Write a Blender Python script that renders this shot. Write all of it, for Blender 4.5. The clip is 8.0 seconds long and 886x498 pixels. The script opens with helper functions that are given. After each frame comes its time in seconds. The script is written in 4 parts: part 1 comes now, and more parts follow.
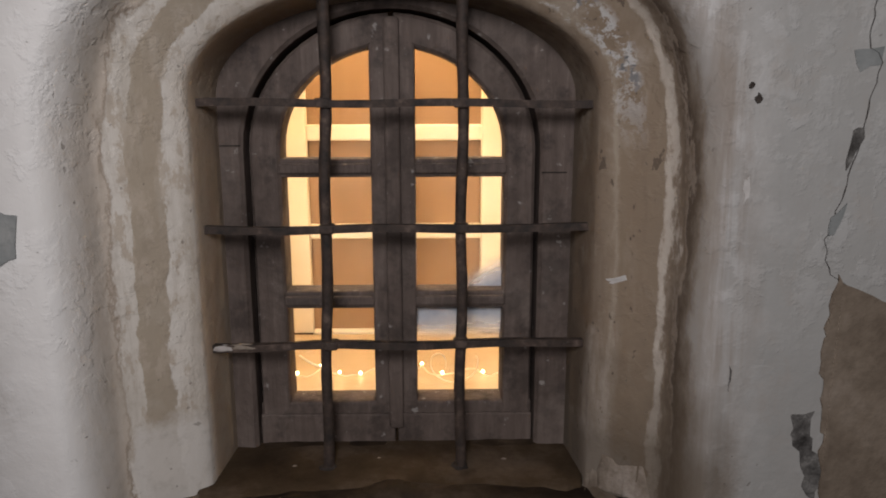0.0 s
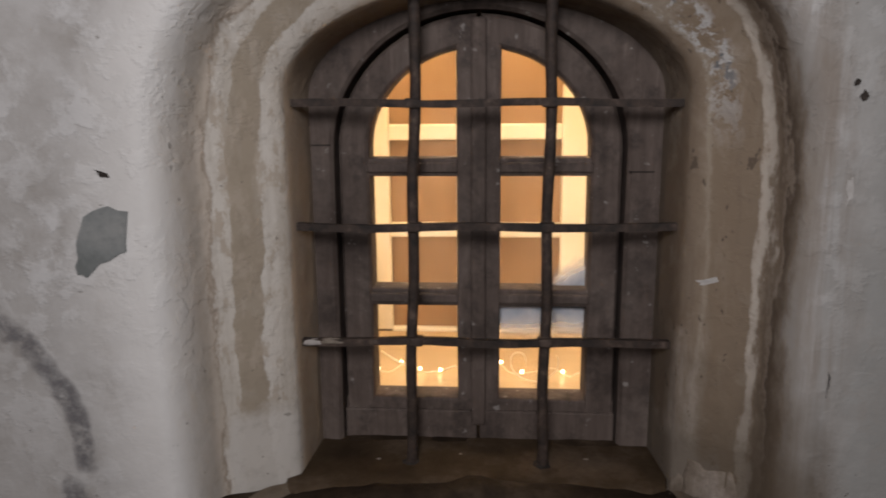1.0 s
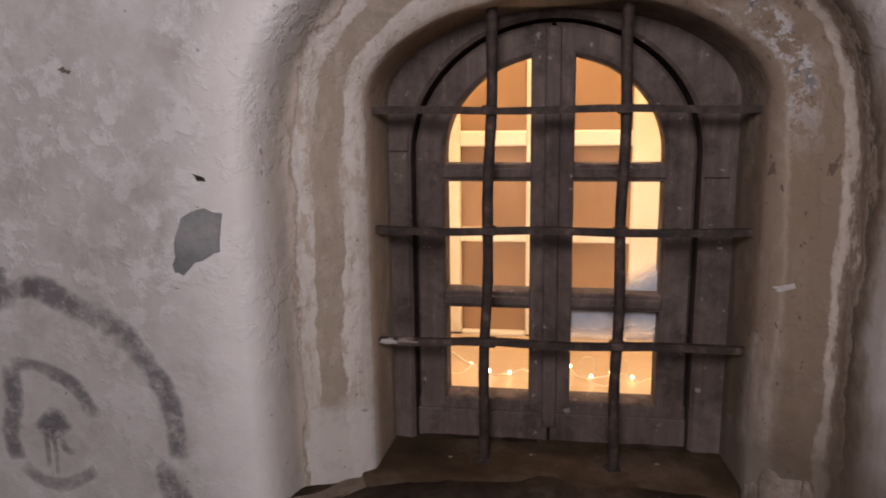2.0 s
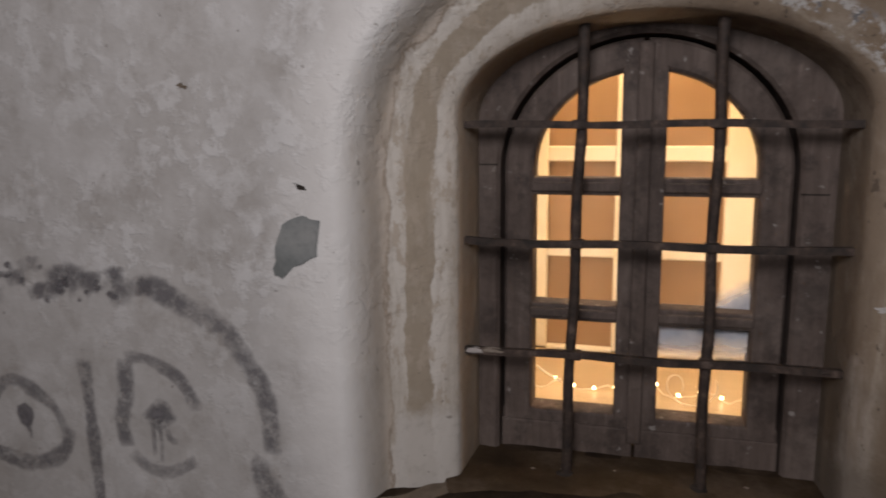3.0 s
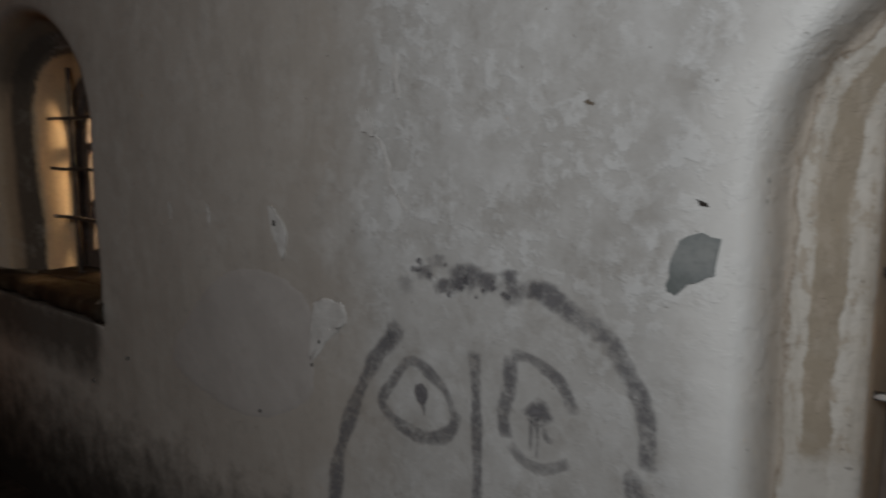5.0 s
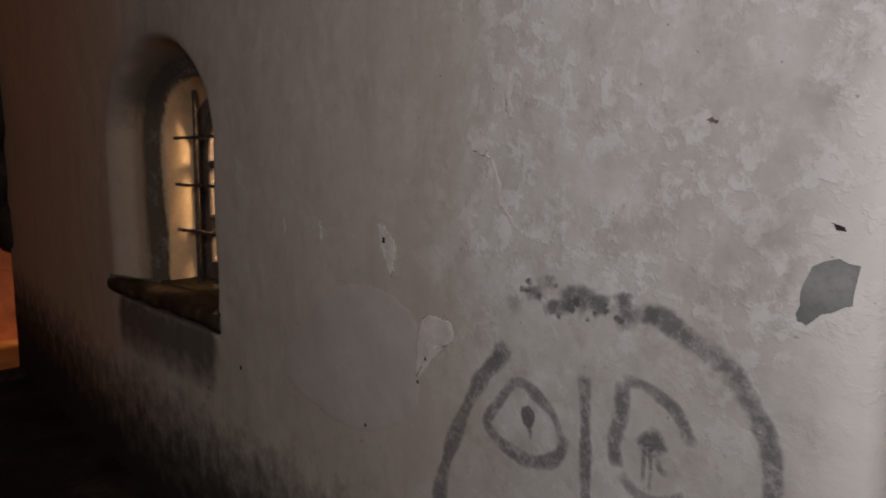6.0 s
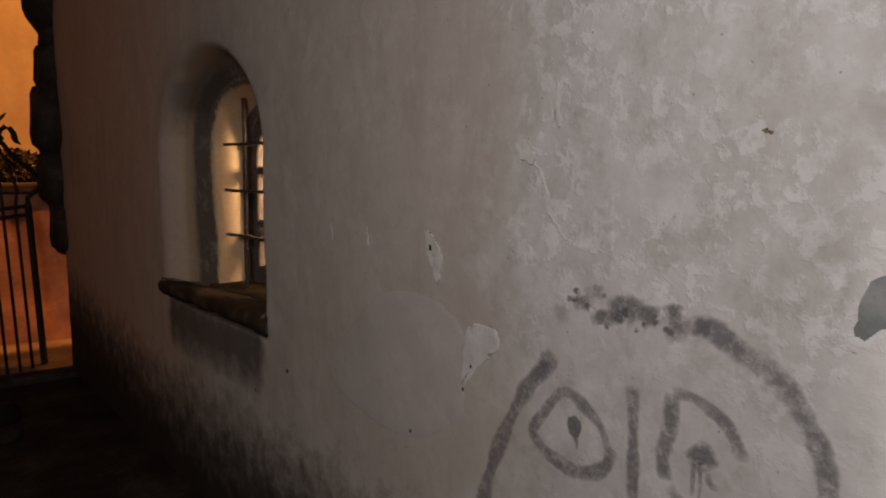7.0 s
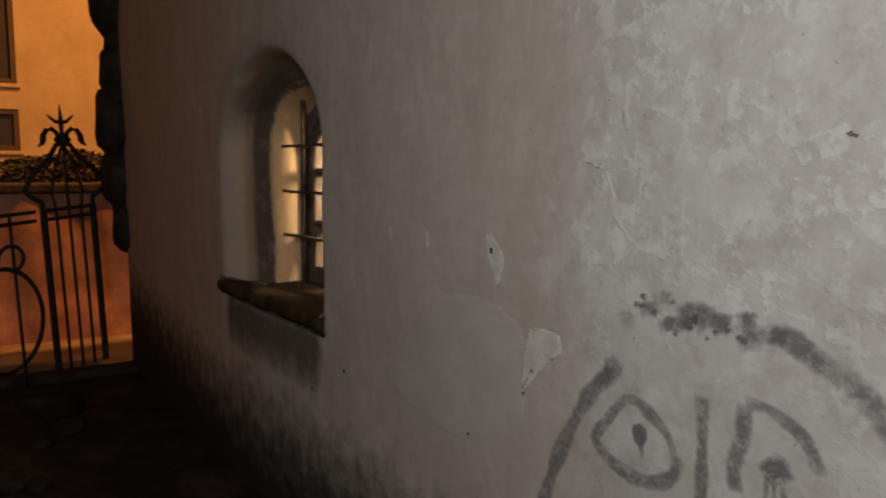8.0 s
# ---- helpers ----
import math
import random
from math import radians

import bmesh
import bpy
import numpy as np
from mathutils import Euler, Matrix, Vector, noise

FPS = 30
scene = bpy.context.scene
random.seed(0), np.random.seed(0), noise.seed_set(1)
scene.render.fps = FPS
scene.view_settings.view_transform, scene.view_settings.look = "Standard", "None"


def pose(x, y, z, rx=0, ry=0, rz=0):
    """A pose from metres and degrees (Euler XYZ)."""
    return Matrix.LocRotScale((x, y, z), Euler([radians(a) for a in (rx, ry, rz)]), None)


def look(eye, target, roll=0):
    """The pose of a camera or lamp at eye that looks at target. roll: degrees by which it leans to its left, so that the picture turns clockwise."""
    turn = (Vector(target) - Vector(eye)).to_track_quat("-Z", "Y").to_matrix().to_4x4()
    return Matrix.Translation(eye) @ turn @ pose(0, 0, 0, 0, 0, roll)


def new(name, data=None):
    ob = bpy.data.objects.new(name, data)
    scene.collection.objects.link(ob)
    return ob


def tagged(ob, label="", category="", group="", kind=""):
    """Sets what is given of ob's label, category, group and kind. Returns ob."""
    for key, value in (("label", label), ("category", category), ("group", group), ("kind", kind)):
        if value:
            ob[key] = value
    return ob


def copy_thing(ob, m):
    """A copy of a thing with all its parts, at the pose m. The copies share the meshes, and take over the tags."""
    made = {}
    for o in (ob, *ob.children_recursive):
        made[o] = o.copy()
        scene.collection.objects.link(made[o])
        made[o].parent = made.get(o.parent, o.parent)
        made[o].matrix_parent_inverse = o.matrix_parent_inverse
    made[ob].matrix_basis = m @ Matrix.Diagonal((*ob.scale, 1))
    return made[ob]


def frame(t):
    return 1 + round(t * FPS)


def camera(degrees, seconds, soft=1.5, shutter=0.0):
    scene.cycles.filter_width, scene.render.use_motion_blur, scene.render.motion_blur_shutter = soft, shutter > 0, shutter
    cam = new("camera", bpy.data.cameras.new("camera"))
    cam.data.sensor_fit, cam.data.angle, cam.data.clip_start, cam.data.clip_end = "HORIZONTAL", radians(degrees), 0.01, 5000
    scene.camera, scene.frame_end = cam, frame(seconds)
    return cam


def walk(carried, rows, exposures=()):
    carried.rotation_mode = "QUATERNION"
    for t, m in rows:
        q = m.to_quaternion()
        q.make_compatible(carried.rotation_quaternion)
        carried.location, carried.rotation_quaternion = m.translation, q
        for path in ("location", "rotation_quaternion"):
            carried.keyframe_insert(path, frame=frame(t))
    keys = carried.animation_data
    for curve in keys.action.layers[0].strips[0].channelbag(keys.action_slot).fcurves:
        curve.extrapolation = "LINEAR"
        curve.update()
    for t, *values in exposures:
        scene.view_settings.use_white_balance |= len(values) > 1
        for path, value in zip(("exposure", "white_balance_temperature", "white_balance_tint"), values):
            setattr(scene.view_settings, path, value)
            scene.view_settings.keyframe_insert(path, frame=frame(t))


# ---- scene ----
cam = camera(62.2, 8.0, soft=1.8, shutter=0.5)
PATH = [
    (0, (0.098, -1.072, 1.654), (0.137, 0.885, 1.245), -0.1),
    (0.5, (0.077, -1.069, 1.652), (0.07, 0.889, 1.242), -0.3),
    (1, (0.064, -1.084, 1.655), (-0.079, 0.868, 1.245), -0.5),
    (1.5, (0.042, -1.107, 1.656), (-0.193, 0.837, 1.251), -0.6),
    (3, (0.039, -1.154, 1.651), (-0.49, 0.744, 1.307), -0.6),
    (3.5, (0.007, -1.181, 1.645), (-0.707, 0.657, 1.312), -0.0),
    (4, (-0.038, -1.213, 1.645), (-0.913, 0.557, 1.323), -0.1),
    (4.5, (-0.033, -1.223, 1.642), (-1.091, 0.447, 1.338), 0.1),
    (5, (-0.063, -1.22, 1.644), (-1.355, 0.28, 1.357), -0.2),
    (6.5, (-0.089, -1.238, 1.647), (-1.611, 0.039, 1.422), 0.1),
    (7, (-0.092, -1.247, 1.655), (-1.651, -0.015, 1.43), 0.1),
    (7.5, (-0.107, -1.243, 1.662), (-1.693, -0.046, 1.434), 0.1),
    (8, (-0.121, -1.274, 1.658), (-1.757, -0.144, 1.436), 0.3),
]
EXPOSURES = [
    (0.0, 0.15, 6250, 15), (1.0, 0.0, 6250, 15), (1.5, 0.02, 6500, 30), (3.0, -0.10, 6300, 17), (3.5, -0.20, 6400, 17), (4.0, -0.20, 6250, 11), (4.5, -0.34, 6000, 7),
    (5.0, -0.25, 6000, 7), (6.5, 0.17, 6600, 19), (7.0, 0.24, 6580, 17), (7.5, 0.28, 6550, 12), (8.0, 0.30, 6500, 9),
]
walk(cam, [(t, look(eye, target, roll)) for t, eye, target, roll in PATH], EXPOSURES)

# ---- world and lamps ----
world = bpy.data.worlds.new("night")
world.use_nodes = True
scene.world = world
world.node_tree.nodes["Background"].inputs[0].default_value = (0.42, 0.29, 0.19, 1)
world.node_tree.nodes["Background"].inputs[1].default_value = 0.13


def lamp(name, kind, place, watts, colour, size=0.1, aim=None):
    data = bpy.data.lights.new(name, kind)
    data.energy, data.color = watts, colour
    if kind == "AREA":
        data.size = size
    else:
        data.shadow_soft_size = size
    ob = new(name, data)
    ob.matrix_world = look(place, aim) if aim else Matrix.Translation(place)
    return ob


# the lane at the wall's west end, turned a little against the wall
LANE = Matrix.Translation((-0.121, -1.274, 1.656)) @ Matrix.Rotation(radians(-6.17), 4, "Z") @ Matrix.Scale(1.04, 4) @ Matrix.Translation((-0.001, 1.215, -1.597))

# unseen soft lamp behind the camera, added to light the wall from the front
lamp("front_lamp", "POINT", (-0.04, -1.80, 2.2), 114, (1.0, 0.97, 0.94), 0.30)
# a sodium street lamp behind the building
sodium = lamp("sodium_light", "SPOT", (-5.0, 3.2, 11.5), 6200, (1.0, 0.36, 0.07), 0.2, (-10.0, -1.0, 1.0))
sodium.data.spot_size, sodium.data.spot_blend = radians(100), 0.6
# unseen orange fill, added to brighten the road at the gate
lamp("road_fill", "POINT", (-7.0, 2.0, 5.0), 330, (1.0, 0.36, 0.07), 0.15)

# ---- materials ----


class Mat:
    """A node material in the making."""

    def __init__(self, name, rough=0.8, metal=0.0):
        self.m = bpy.data.materials.new(name)
        self.m.use_nodes = True
        self.t = self.m.node_tree
        self.b = self.t.nodes["Principled BSDF"]
        self.b.inputs["Roughness"].default_value = rough
        self.b.inputs["Metallic"].default_value = metal
        self.co = self.t.nodes.new("ShaderNodeTexCoord").outputs["Object"]

    def put(self, socket, value):
        if isinstance(value, (int, float, tuple)):
            if isinstance(value, tuple) and len(value) == 3 and socket.type == "RGBA":
                value = (*value, 1)
            socket.default_value = value
        else:
            self.t.links.new(value, socket)

    def scaled(self, s, co=None):
        n = self.t.nodes.new("ShaderNodeMapping")
        self.put(n.inputs["Vector"], co or self.co)
        n.inputs["Scale"].default_value = s if isinstance(s, tuple) else (s, s, s)
        return n.outputs[0]

    def noise(self, scale, detail=4, rough=0.6, stretch=None, distort=0.0, co=None):
        n = self.t.nodes.new("ShaderNodeTexNoise")
        self.put(n.inputs["Vector"], self.scaled(stretch, co) if stretch else (co or self.co))
        n.inputs["Scale"].default_value, n.inputs["Detail"].default_value = scale, detail
        n.inputs["Roughness"].default_value, n.inputs["Distortion"].default_value = rough, distort
        return n.outputs["Fac"]

    def ramp(self, fac, stops, smooth=False):
        n = self.t.nodes.new("ShaderNodeValToRGB")
        self.put(n.inputs[0], fac)
        els = n.color_ramp.elements
        while len(els) < len(stops):
            els.new(0.5)
        for e, (p, c) in zip(els, stops):
            e.position = p
            e.color = (*c, 1) if isinstance(c, tuple) else (c, c, c, 1)
        if smooth:
            n.color_ramp.interpolation = "EASE"
        return n.outputs[0]

    def mix(self, fac, a, b, mode="MIX"):
        n = self.t.nodes.new("ShaderNodeMix")
        n.data_type, n.blend_type = "RGBA", mode
        self.put(n.inputs[0], fac), self.put(n.inputs[6], a), self.put(n.inputs[7], b)
        return n.outputs[2]

    def math(self, op, a, b=0.0, clamp=False):
        n = self.t.nodes.new("ShaderNodeMath")
        n.operation, n.use_clamp = op, clamp
        self.put(n.inputs[0], a), self.put(n.inputs[1], b)
        return n.outputs[0]

    def attr(self, name, out="Fac"):
        n = self.t.nodes.new("ShaderNodeAttribute")
        n.attribute_name = name
        return n.outputs[out]

    def split(self, co=None):
        n = self.t.nodes.new("ShaderNodeSeparateXYZ")
        self.put(n.inputs[0], co or self.co)
        return n.outputs

    def colour(self, value):
        self.put(self.b.inputs["Base Color"], value)
        return self

    def bump(self, height, strength=0.5, distance=0.005):
        n = self.t.nodes.new("ShaderNodeBump")
        n.inputs["Strength"].default_value, n.inputs["Distance"].default_value = strength, distance
        self.put(n.inputs["Height"], height)
        self.t.links.new(n.outputs[0], self.b.inputs["Normal"])
        return self


def plaster_material():
    """Old limewashed plaster. flat holds (along the wall, depth, height); band runs 0..1 over the splay, 1..2 over the reveal; rim is the distance outside the niche."""
    m = Mat("old_limewash", 0.92)
    m.b.inputs["Specular IOR Level"].default_value = 0.2
    co = m.attr("flat", "Vector")
    s, d, z = m.split(co)
    zr = m.math("DIVIDE", z, 2.6)
    fine = m.noise(42, 5, 0.65, co=co)
    mid = m.noise(9, 6, 0.68, co=co)
    big = m.noise(1.7, 4, 0.55, co=co)
    fleck = m.noise(17, 5, 0.66, distort=0.25, co=co)
    blot = m.noise(5.2, 6, 0.72, distort=0.2, co=co)
    base = m.ramp(m.math("ADD", m.math("MULTIPLY", mid, 0.55), m.math("MULTIPLY", big, 0.45)), [(0.36, (0.315, 0.300, 0.280)), (0.5, (0.395, 0.385, 0.368)), (0.62, (0.455, 0.448, 0.435))])
    # browner, smoother coat towards the second window
    west = m.ramp(m.math("ADD", m.math("MULTIPLY", m.math("ADD", s, m.math("MULTIPLY", m.math("SUBTRACT", big, 0.5), 0.7)), -0.25), 0.0), [(0.33, 0.0), (0.39, 1.0)])
    base = m.mix(m.math("MULTIPLY", west, 0.75), base, (0.325, 0.288, 0.248))
    # reddish sodium light on the far west end, put into the plaster colour
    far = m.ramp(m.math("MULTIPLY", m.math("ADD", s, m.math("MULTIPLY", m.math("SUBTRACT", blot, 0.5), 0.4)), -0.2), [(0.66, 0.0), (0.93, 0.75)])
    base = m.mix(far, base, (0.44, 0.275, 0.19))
    # greyer coat in the east, its colour also darkened to offset the front lamp
    east = m.ramp(m.math("ADD", s, m.math("MULTIPLY", m.math("SUBTRACT", blot, 0.5), 0.25)), [(0.48, 0.0), (0.62, 1.0)])
    base = m.mix(m.math("MULTIPLY", east, 0.75), base, (0.225, 0.226, 0.213))
    # thin bluish-white wash left in flakes, thickest above the drawing
    high = m.ramp(m.math("ADD", zr, m.math("MULTIPLY", m.math("SUBTRACT", blot, 0.5), 0.2)), [(0.44, 0.45), (0.56, 1.0)])
    flake = m.ramp(fleck, [(0.485, 0.0), (0.56, 1.0)])
    patches = m.ramp(blot, [(0.43, 0.2), (0.55, 1.0)])
    wash = m.math("MULTIPLY", m.math("MULTIPLY", flake, patches), m.math("MULTIPLY", high, m.math("SUBTRACT", 1.0, m.math("MULTIPLY", west, 0.8))))
    base = m.mix(m.math("MULTIPLY", wash, m.math("SUBTRACT", 0.42, m.math("MULTIPLY", east, 0.32))), base, (0.585, 0.59, 0.585))
    dull = m.ramp(m.noise(12, 6, 0.72, distort=0.2, co=m.scaled((1.0, 1.0, 0.8), co)), [(0.34, 0.5), (0.47, 0.0)])
    base = m.mix(dull, base, (0.27, 0.25, 0.225))
    runs = m.noise(3.2, 6, 0.68, stretch=(2.2, 1.0, 0.45), distort=0.3, co=co)
    base = m.mix(m.math("MULTIPLY", m.ramp(runs, [(0.50, 0.0), (0.75, 0.5)]), m.math("ADD", 0.25, m.math("MULTIPLY", west, 0.6))), base, (0.23, 0.20, 0.17))
    # worn white rim round the niche
    rim = m.attr("rim")
    wob = m.noise(6, 4, 0.6, co=co)
    rimd = m.math("ADD", rim, m.math("MULTIPLY", m.math("SUBTRACT", wob, 0.5), 0.12))
    base = m.mix(m.ramp(m.math("ADD", m.math("ADD", rimd, m.attr("sober")), m.math("MULTIPLY", m.attr("side"), 0.16)), [(0.02, 0.8), (0.15, 0.0)]), base, (0.62, 0.61, 0.585))
    lines = m.noise(4.5, 6, 0.7, stretch=(5.0, 1.0, 0.35), distort=0.2, co=co)
    near = m.math("MULTIPLY", m.attr("side"), m.math("MULTIPLY", m.ramp(rimd, [(0.0, 1.0), (0.08, 0.0)]), m.math("SUBTRACT", 1.0, m.attr("sober"))))
    base = m.mix(m.math("MULTIPLY", near, m.ramp(lines, [(0.42, 0.9), (0.60, 0.1)])), base, (0.215, 0.185, 0.155))
    # the splay: brown grime and flaking white ridges, darker to the east and inwards
    band = m.attr("band")
    streak = m.noise(3.5, 4, 0.6, stretch=(1.6, 1.0, 0.5), distort=0.4, co=co)
    chew = m.noise(24, 6, 0.75, stretch=(1.0, 1.0, 0.45), co=co)
    v = m.math("ADD", band, m.math("MULTIPLY", m.math("SUBTRACT", streak, 0.5), 0.34))
    v = m.math("ADD", v, m.math("MULTIPLY", m.math("SUBTRACT", chew, 0.5), 0.20))
    half = m.math("MULTIPLY", v, 0.5)
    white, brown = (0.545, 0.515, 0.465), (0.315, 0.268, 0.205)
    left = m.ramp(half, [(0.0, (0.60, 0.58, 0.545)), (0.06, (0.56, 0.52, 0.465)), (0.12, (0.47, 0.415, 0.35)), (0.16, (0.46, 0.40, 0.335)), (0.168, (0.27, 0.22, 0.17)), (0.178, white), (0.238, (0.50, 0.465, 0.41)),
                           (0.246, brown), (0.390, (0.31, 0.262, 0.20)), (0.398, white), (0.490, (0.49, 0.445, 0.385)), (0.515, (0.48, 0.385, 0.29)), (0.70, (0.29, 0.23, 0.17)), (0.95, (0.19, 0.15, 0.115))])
    eaten = m.ramp(m.noise(34, 5, 0.7, stretch=(1.0, 1.0, 0.5), co=co), [(0.53, 0.0), (0.60, 0.8)])
    left = m.mix(m.math("MULTIPLY", eaten, m.ramp(half, [(0.17, 0.0), (0.18, 1.0), (0.5, 1.0), (0.52, 0.0)])), left, (0.37, 0.315, 0.25))
    left = m.mix(m.ramp(m.noise(6, 6, 0.74, stretch=(5.0, 1.0, 0.4), distort=0.3, co=co), [(0.48, 0.0), (0.64, 0.65)]), left, (0.37, 0.33, 0.275))
    pale = m.ramp(m.math("ADD", zr, m.math("MULTIPLY", m.math("SUBTRACT", mid, 0.5), 0.10)), [(0.405, 0.85), (0.43, 0.0)])
    left = m.mix(m.math("MULTIPLY", pale, m.ramp(half, [(0.18, 0.0), (0.2, 1.0), (0.5, 1.0), (0.55, 0.0)])), left, (0.50, 0.475, 0.435))
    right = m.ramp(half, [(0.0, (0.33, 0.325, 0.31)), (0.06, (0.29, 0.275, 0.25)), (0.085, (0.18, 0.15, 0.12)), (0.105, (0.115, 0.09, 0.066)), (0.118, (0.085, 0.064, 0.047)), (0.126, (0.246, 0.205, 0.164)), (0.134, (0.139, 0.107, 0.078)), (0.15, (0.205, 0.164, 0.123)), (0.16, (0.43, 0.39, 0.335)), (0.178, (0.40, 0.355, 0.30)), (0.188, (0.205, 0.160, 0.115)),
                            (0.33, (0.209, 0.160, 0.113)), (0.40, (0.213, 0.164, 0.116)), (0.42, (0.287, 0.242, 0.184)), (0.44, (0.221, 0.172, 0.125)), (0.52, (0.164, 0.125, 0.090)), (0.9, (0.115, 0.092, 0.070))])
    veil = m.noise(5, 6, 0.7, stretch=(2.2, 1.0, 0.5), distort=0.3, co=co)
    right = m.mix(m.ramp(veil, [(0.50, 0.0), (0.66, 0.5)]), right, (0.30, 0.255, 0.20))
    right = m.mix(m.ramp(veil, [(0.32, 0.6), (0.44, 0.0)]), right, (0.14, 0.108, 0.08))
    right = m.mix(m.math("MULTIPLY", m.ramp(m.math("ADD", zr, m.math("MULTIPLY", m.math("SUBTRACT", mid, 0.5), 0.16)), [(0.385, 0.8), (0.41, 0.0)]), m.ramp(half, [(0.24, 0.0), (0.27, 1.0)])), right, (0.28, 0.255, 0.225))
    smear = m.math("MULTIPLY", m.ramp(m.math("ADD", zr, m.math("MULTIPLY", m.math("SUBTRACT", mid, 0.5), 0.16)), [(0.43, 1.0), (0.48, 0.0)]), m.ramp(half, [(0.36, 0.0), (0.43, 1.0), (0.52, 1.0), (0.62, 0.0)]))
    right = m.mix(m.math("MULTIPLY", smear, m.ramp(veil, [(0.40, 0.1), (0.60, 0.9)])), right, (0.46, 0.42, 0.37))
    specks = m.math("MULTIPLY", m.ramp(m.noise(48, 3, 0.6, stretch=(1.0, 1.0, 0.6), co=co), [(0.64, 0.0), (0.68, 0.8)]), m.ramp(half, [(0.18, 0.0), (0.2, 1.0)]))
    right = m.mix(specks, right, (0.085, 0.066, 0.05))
    # second niche: the window's warm light on splay and reveal is put into the colour
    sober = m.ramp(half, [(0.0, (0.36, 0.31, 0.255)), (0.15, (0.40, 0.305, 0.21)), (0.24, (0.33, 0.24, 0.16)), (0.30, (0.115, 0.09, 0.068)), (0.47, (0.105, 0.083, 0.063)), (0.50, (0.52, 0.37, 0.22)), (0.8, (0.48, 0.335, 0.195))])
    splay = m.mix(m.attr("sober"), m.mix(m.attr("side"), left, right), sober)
    splay = m.mix(m.ramp(fine, [(0.5, 0.0), (0.8, 0.35)]), splay, (0.18, 0.145, 0.11))
    splay = m.mix(m.ramp(mid, [(0.55, 0.0), (0.72, 0.35)]), splay, (0.42, 0.38, 0.32))
    # flaked white patch high on the east splay
    peel = m.math("MULTIPLY", m.ramp(m.noise(30, 6, 0.78, distort=0.1, co=co), [(0.48, 0.0), (0.53, 1.0)]), m.ramp(zr, [(0.60, 0.0), (0.655, 1.0)]))
    peel = m.math("MULTIPLY", peel, m.math("MULTIPLY", m.attr("side"), m.ramp(half, [(0.26, 0.0), (0.31, 1.0), (0.42, 1.0), (0.44, 0.0)])))
    splay = m.mix(m.math("MULTIPLY", peel, 0.9), splay, (0.44, 0.435, 0.42))
    splay = m.mix(m.math("MULTIPLY", peel, m.ramp(m.noise(22, 4, 0.7, co=co), [(0.56, 0.0), (0.60, 0.9)])), splay, (0.10, 0.10, 0.105))
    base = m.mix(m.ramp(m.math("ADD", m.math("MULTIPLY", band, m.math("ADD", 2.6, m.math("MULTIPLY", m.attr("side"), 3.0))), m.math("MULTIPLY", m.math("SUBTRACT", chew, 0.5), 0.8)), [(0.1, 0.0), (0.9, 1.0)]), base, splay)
    # darker near the ground, rising towards the corner
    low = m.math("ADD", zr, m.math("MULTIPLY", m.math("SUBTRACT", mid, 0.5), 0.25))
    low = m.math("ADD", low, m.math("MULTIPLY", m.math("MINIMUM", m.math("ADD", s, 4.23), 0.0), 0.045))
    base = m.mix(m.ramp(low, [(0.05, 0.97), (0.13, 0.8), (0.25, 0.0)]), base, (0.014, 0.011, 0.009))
    foot = m.math("MULTIPLY", m.attr("side"), m.ramp(m.math("ADD", m.math("SUBTRACT", rim, m.math("MULTIPLY", band, 0.02)), m.math("MULTIPLY", m.math("SUBTRACT", mid, 0.5), 0.16)), [(0.02, 0.9), (0.075, 0.0)]))
    foot = m.math("MULTIPLY", foot, m.math("MULTIPLY", m.ramp(m.math("ADD", zr, m.math("MULTIPLY", m.math("SUBTRACT", wob, 0.5), 0.14)), [(0.40, 0.85), (0.47, 0.0)]), m.math("SUBTRACT", 1.0, m.attr("sober"))))
    base = m.mix(foot, base, (0.10, 0.078, 0.055))
    # darker tone under each sill and low in the niche
    base = m.mix(m.ramp(m.math("ADD", m.attr("sill_dark"), m.math("MULTIPLY", m.math("SUBTRACT", mid, 0.5), 1.1)), [(0.25, 0.0), (0.9, 0.8)]), base, (0.040, 0.032, 0.025))
    pits = m.ramp(m.noise(60, 2, 0.5, co=co), [(0.715, 0.0), (0.75, 1.0)])
    # shade at the head of the second niche, painted into the colour
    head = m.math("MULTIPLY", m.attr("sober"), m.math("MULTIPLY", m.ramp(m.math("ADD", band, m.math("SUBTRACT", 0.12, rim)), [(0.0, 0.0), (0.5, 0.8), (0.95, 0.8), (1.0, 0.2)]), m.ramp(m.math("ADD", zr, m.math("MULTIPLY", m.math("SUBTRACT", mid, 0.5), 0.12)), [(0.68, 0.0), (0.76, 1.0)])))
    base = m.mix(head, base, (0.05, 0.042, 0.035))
    base = m.mix(m.math("MULTIPLY", pits, 0.5), base, (0.14, 0.12, 0.10))
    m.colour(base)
    h = m.math("ADD", m.math("MULTIPLY", mid, 0.7), m.math("MULTIPLY", fine, 0.2))
    h = m.math("ADD", h, m.math("MULTIPLY", wash, 0.3))
    h = m.math("ADD", h, m.math("MULTIPLY", streak, 0.3))
    h = m.math("SUBTRACT", h, m.math("MULTIPLY", pits, 0.3))
    m.bump(h, 0.5, 0.008)
    return m.m


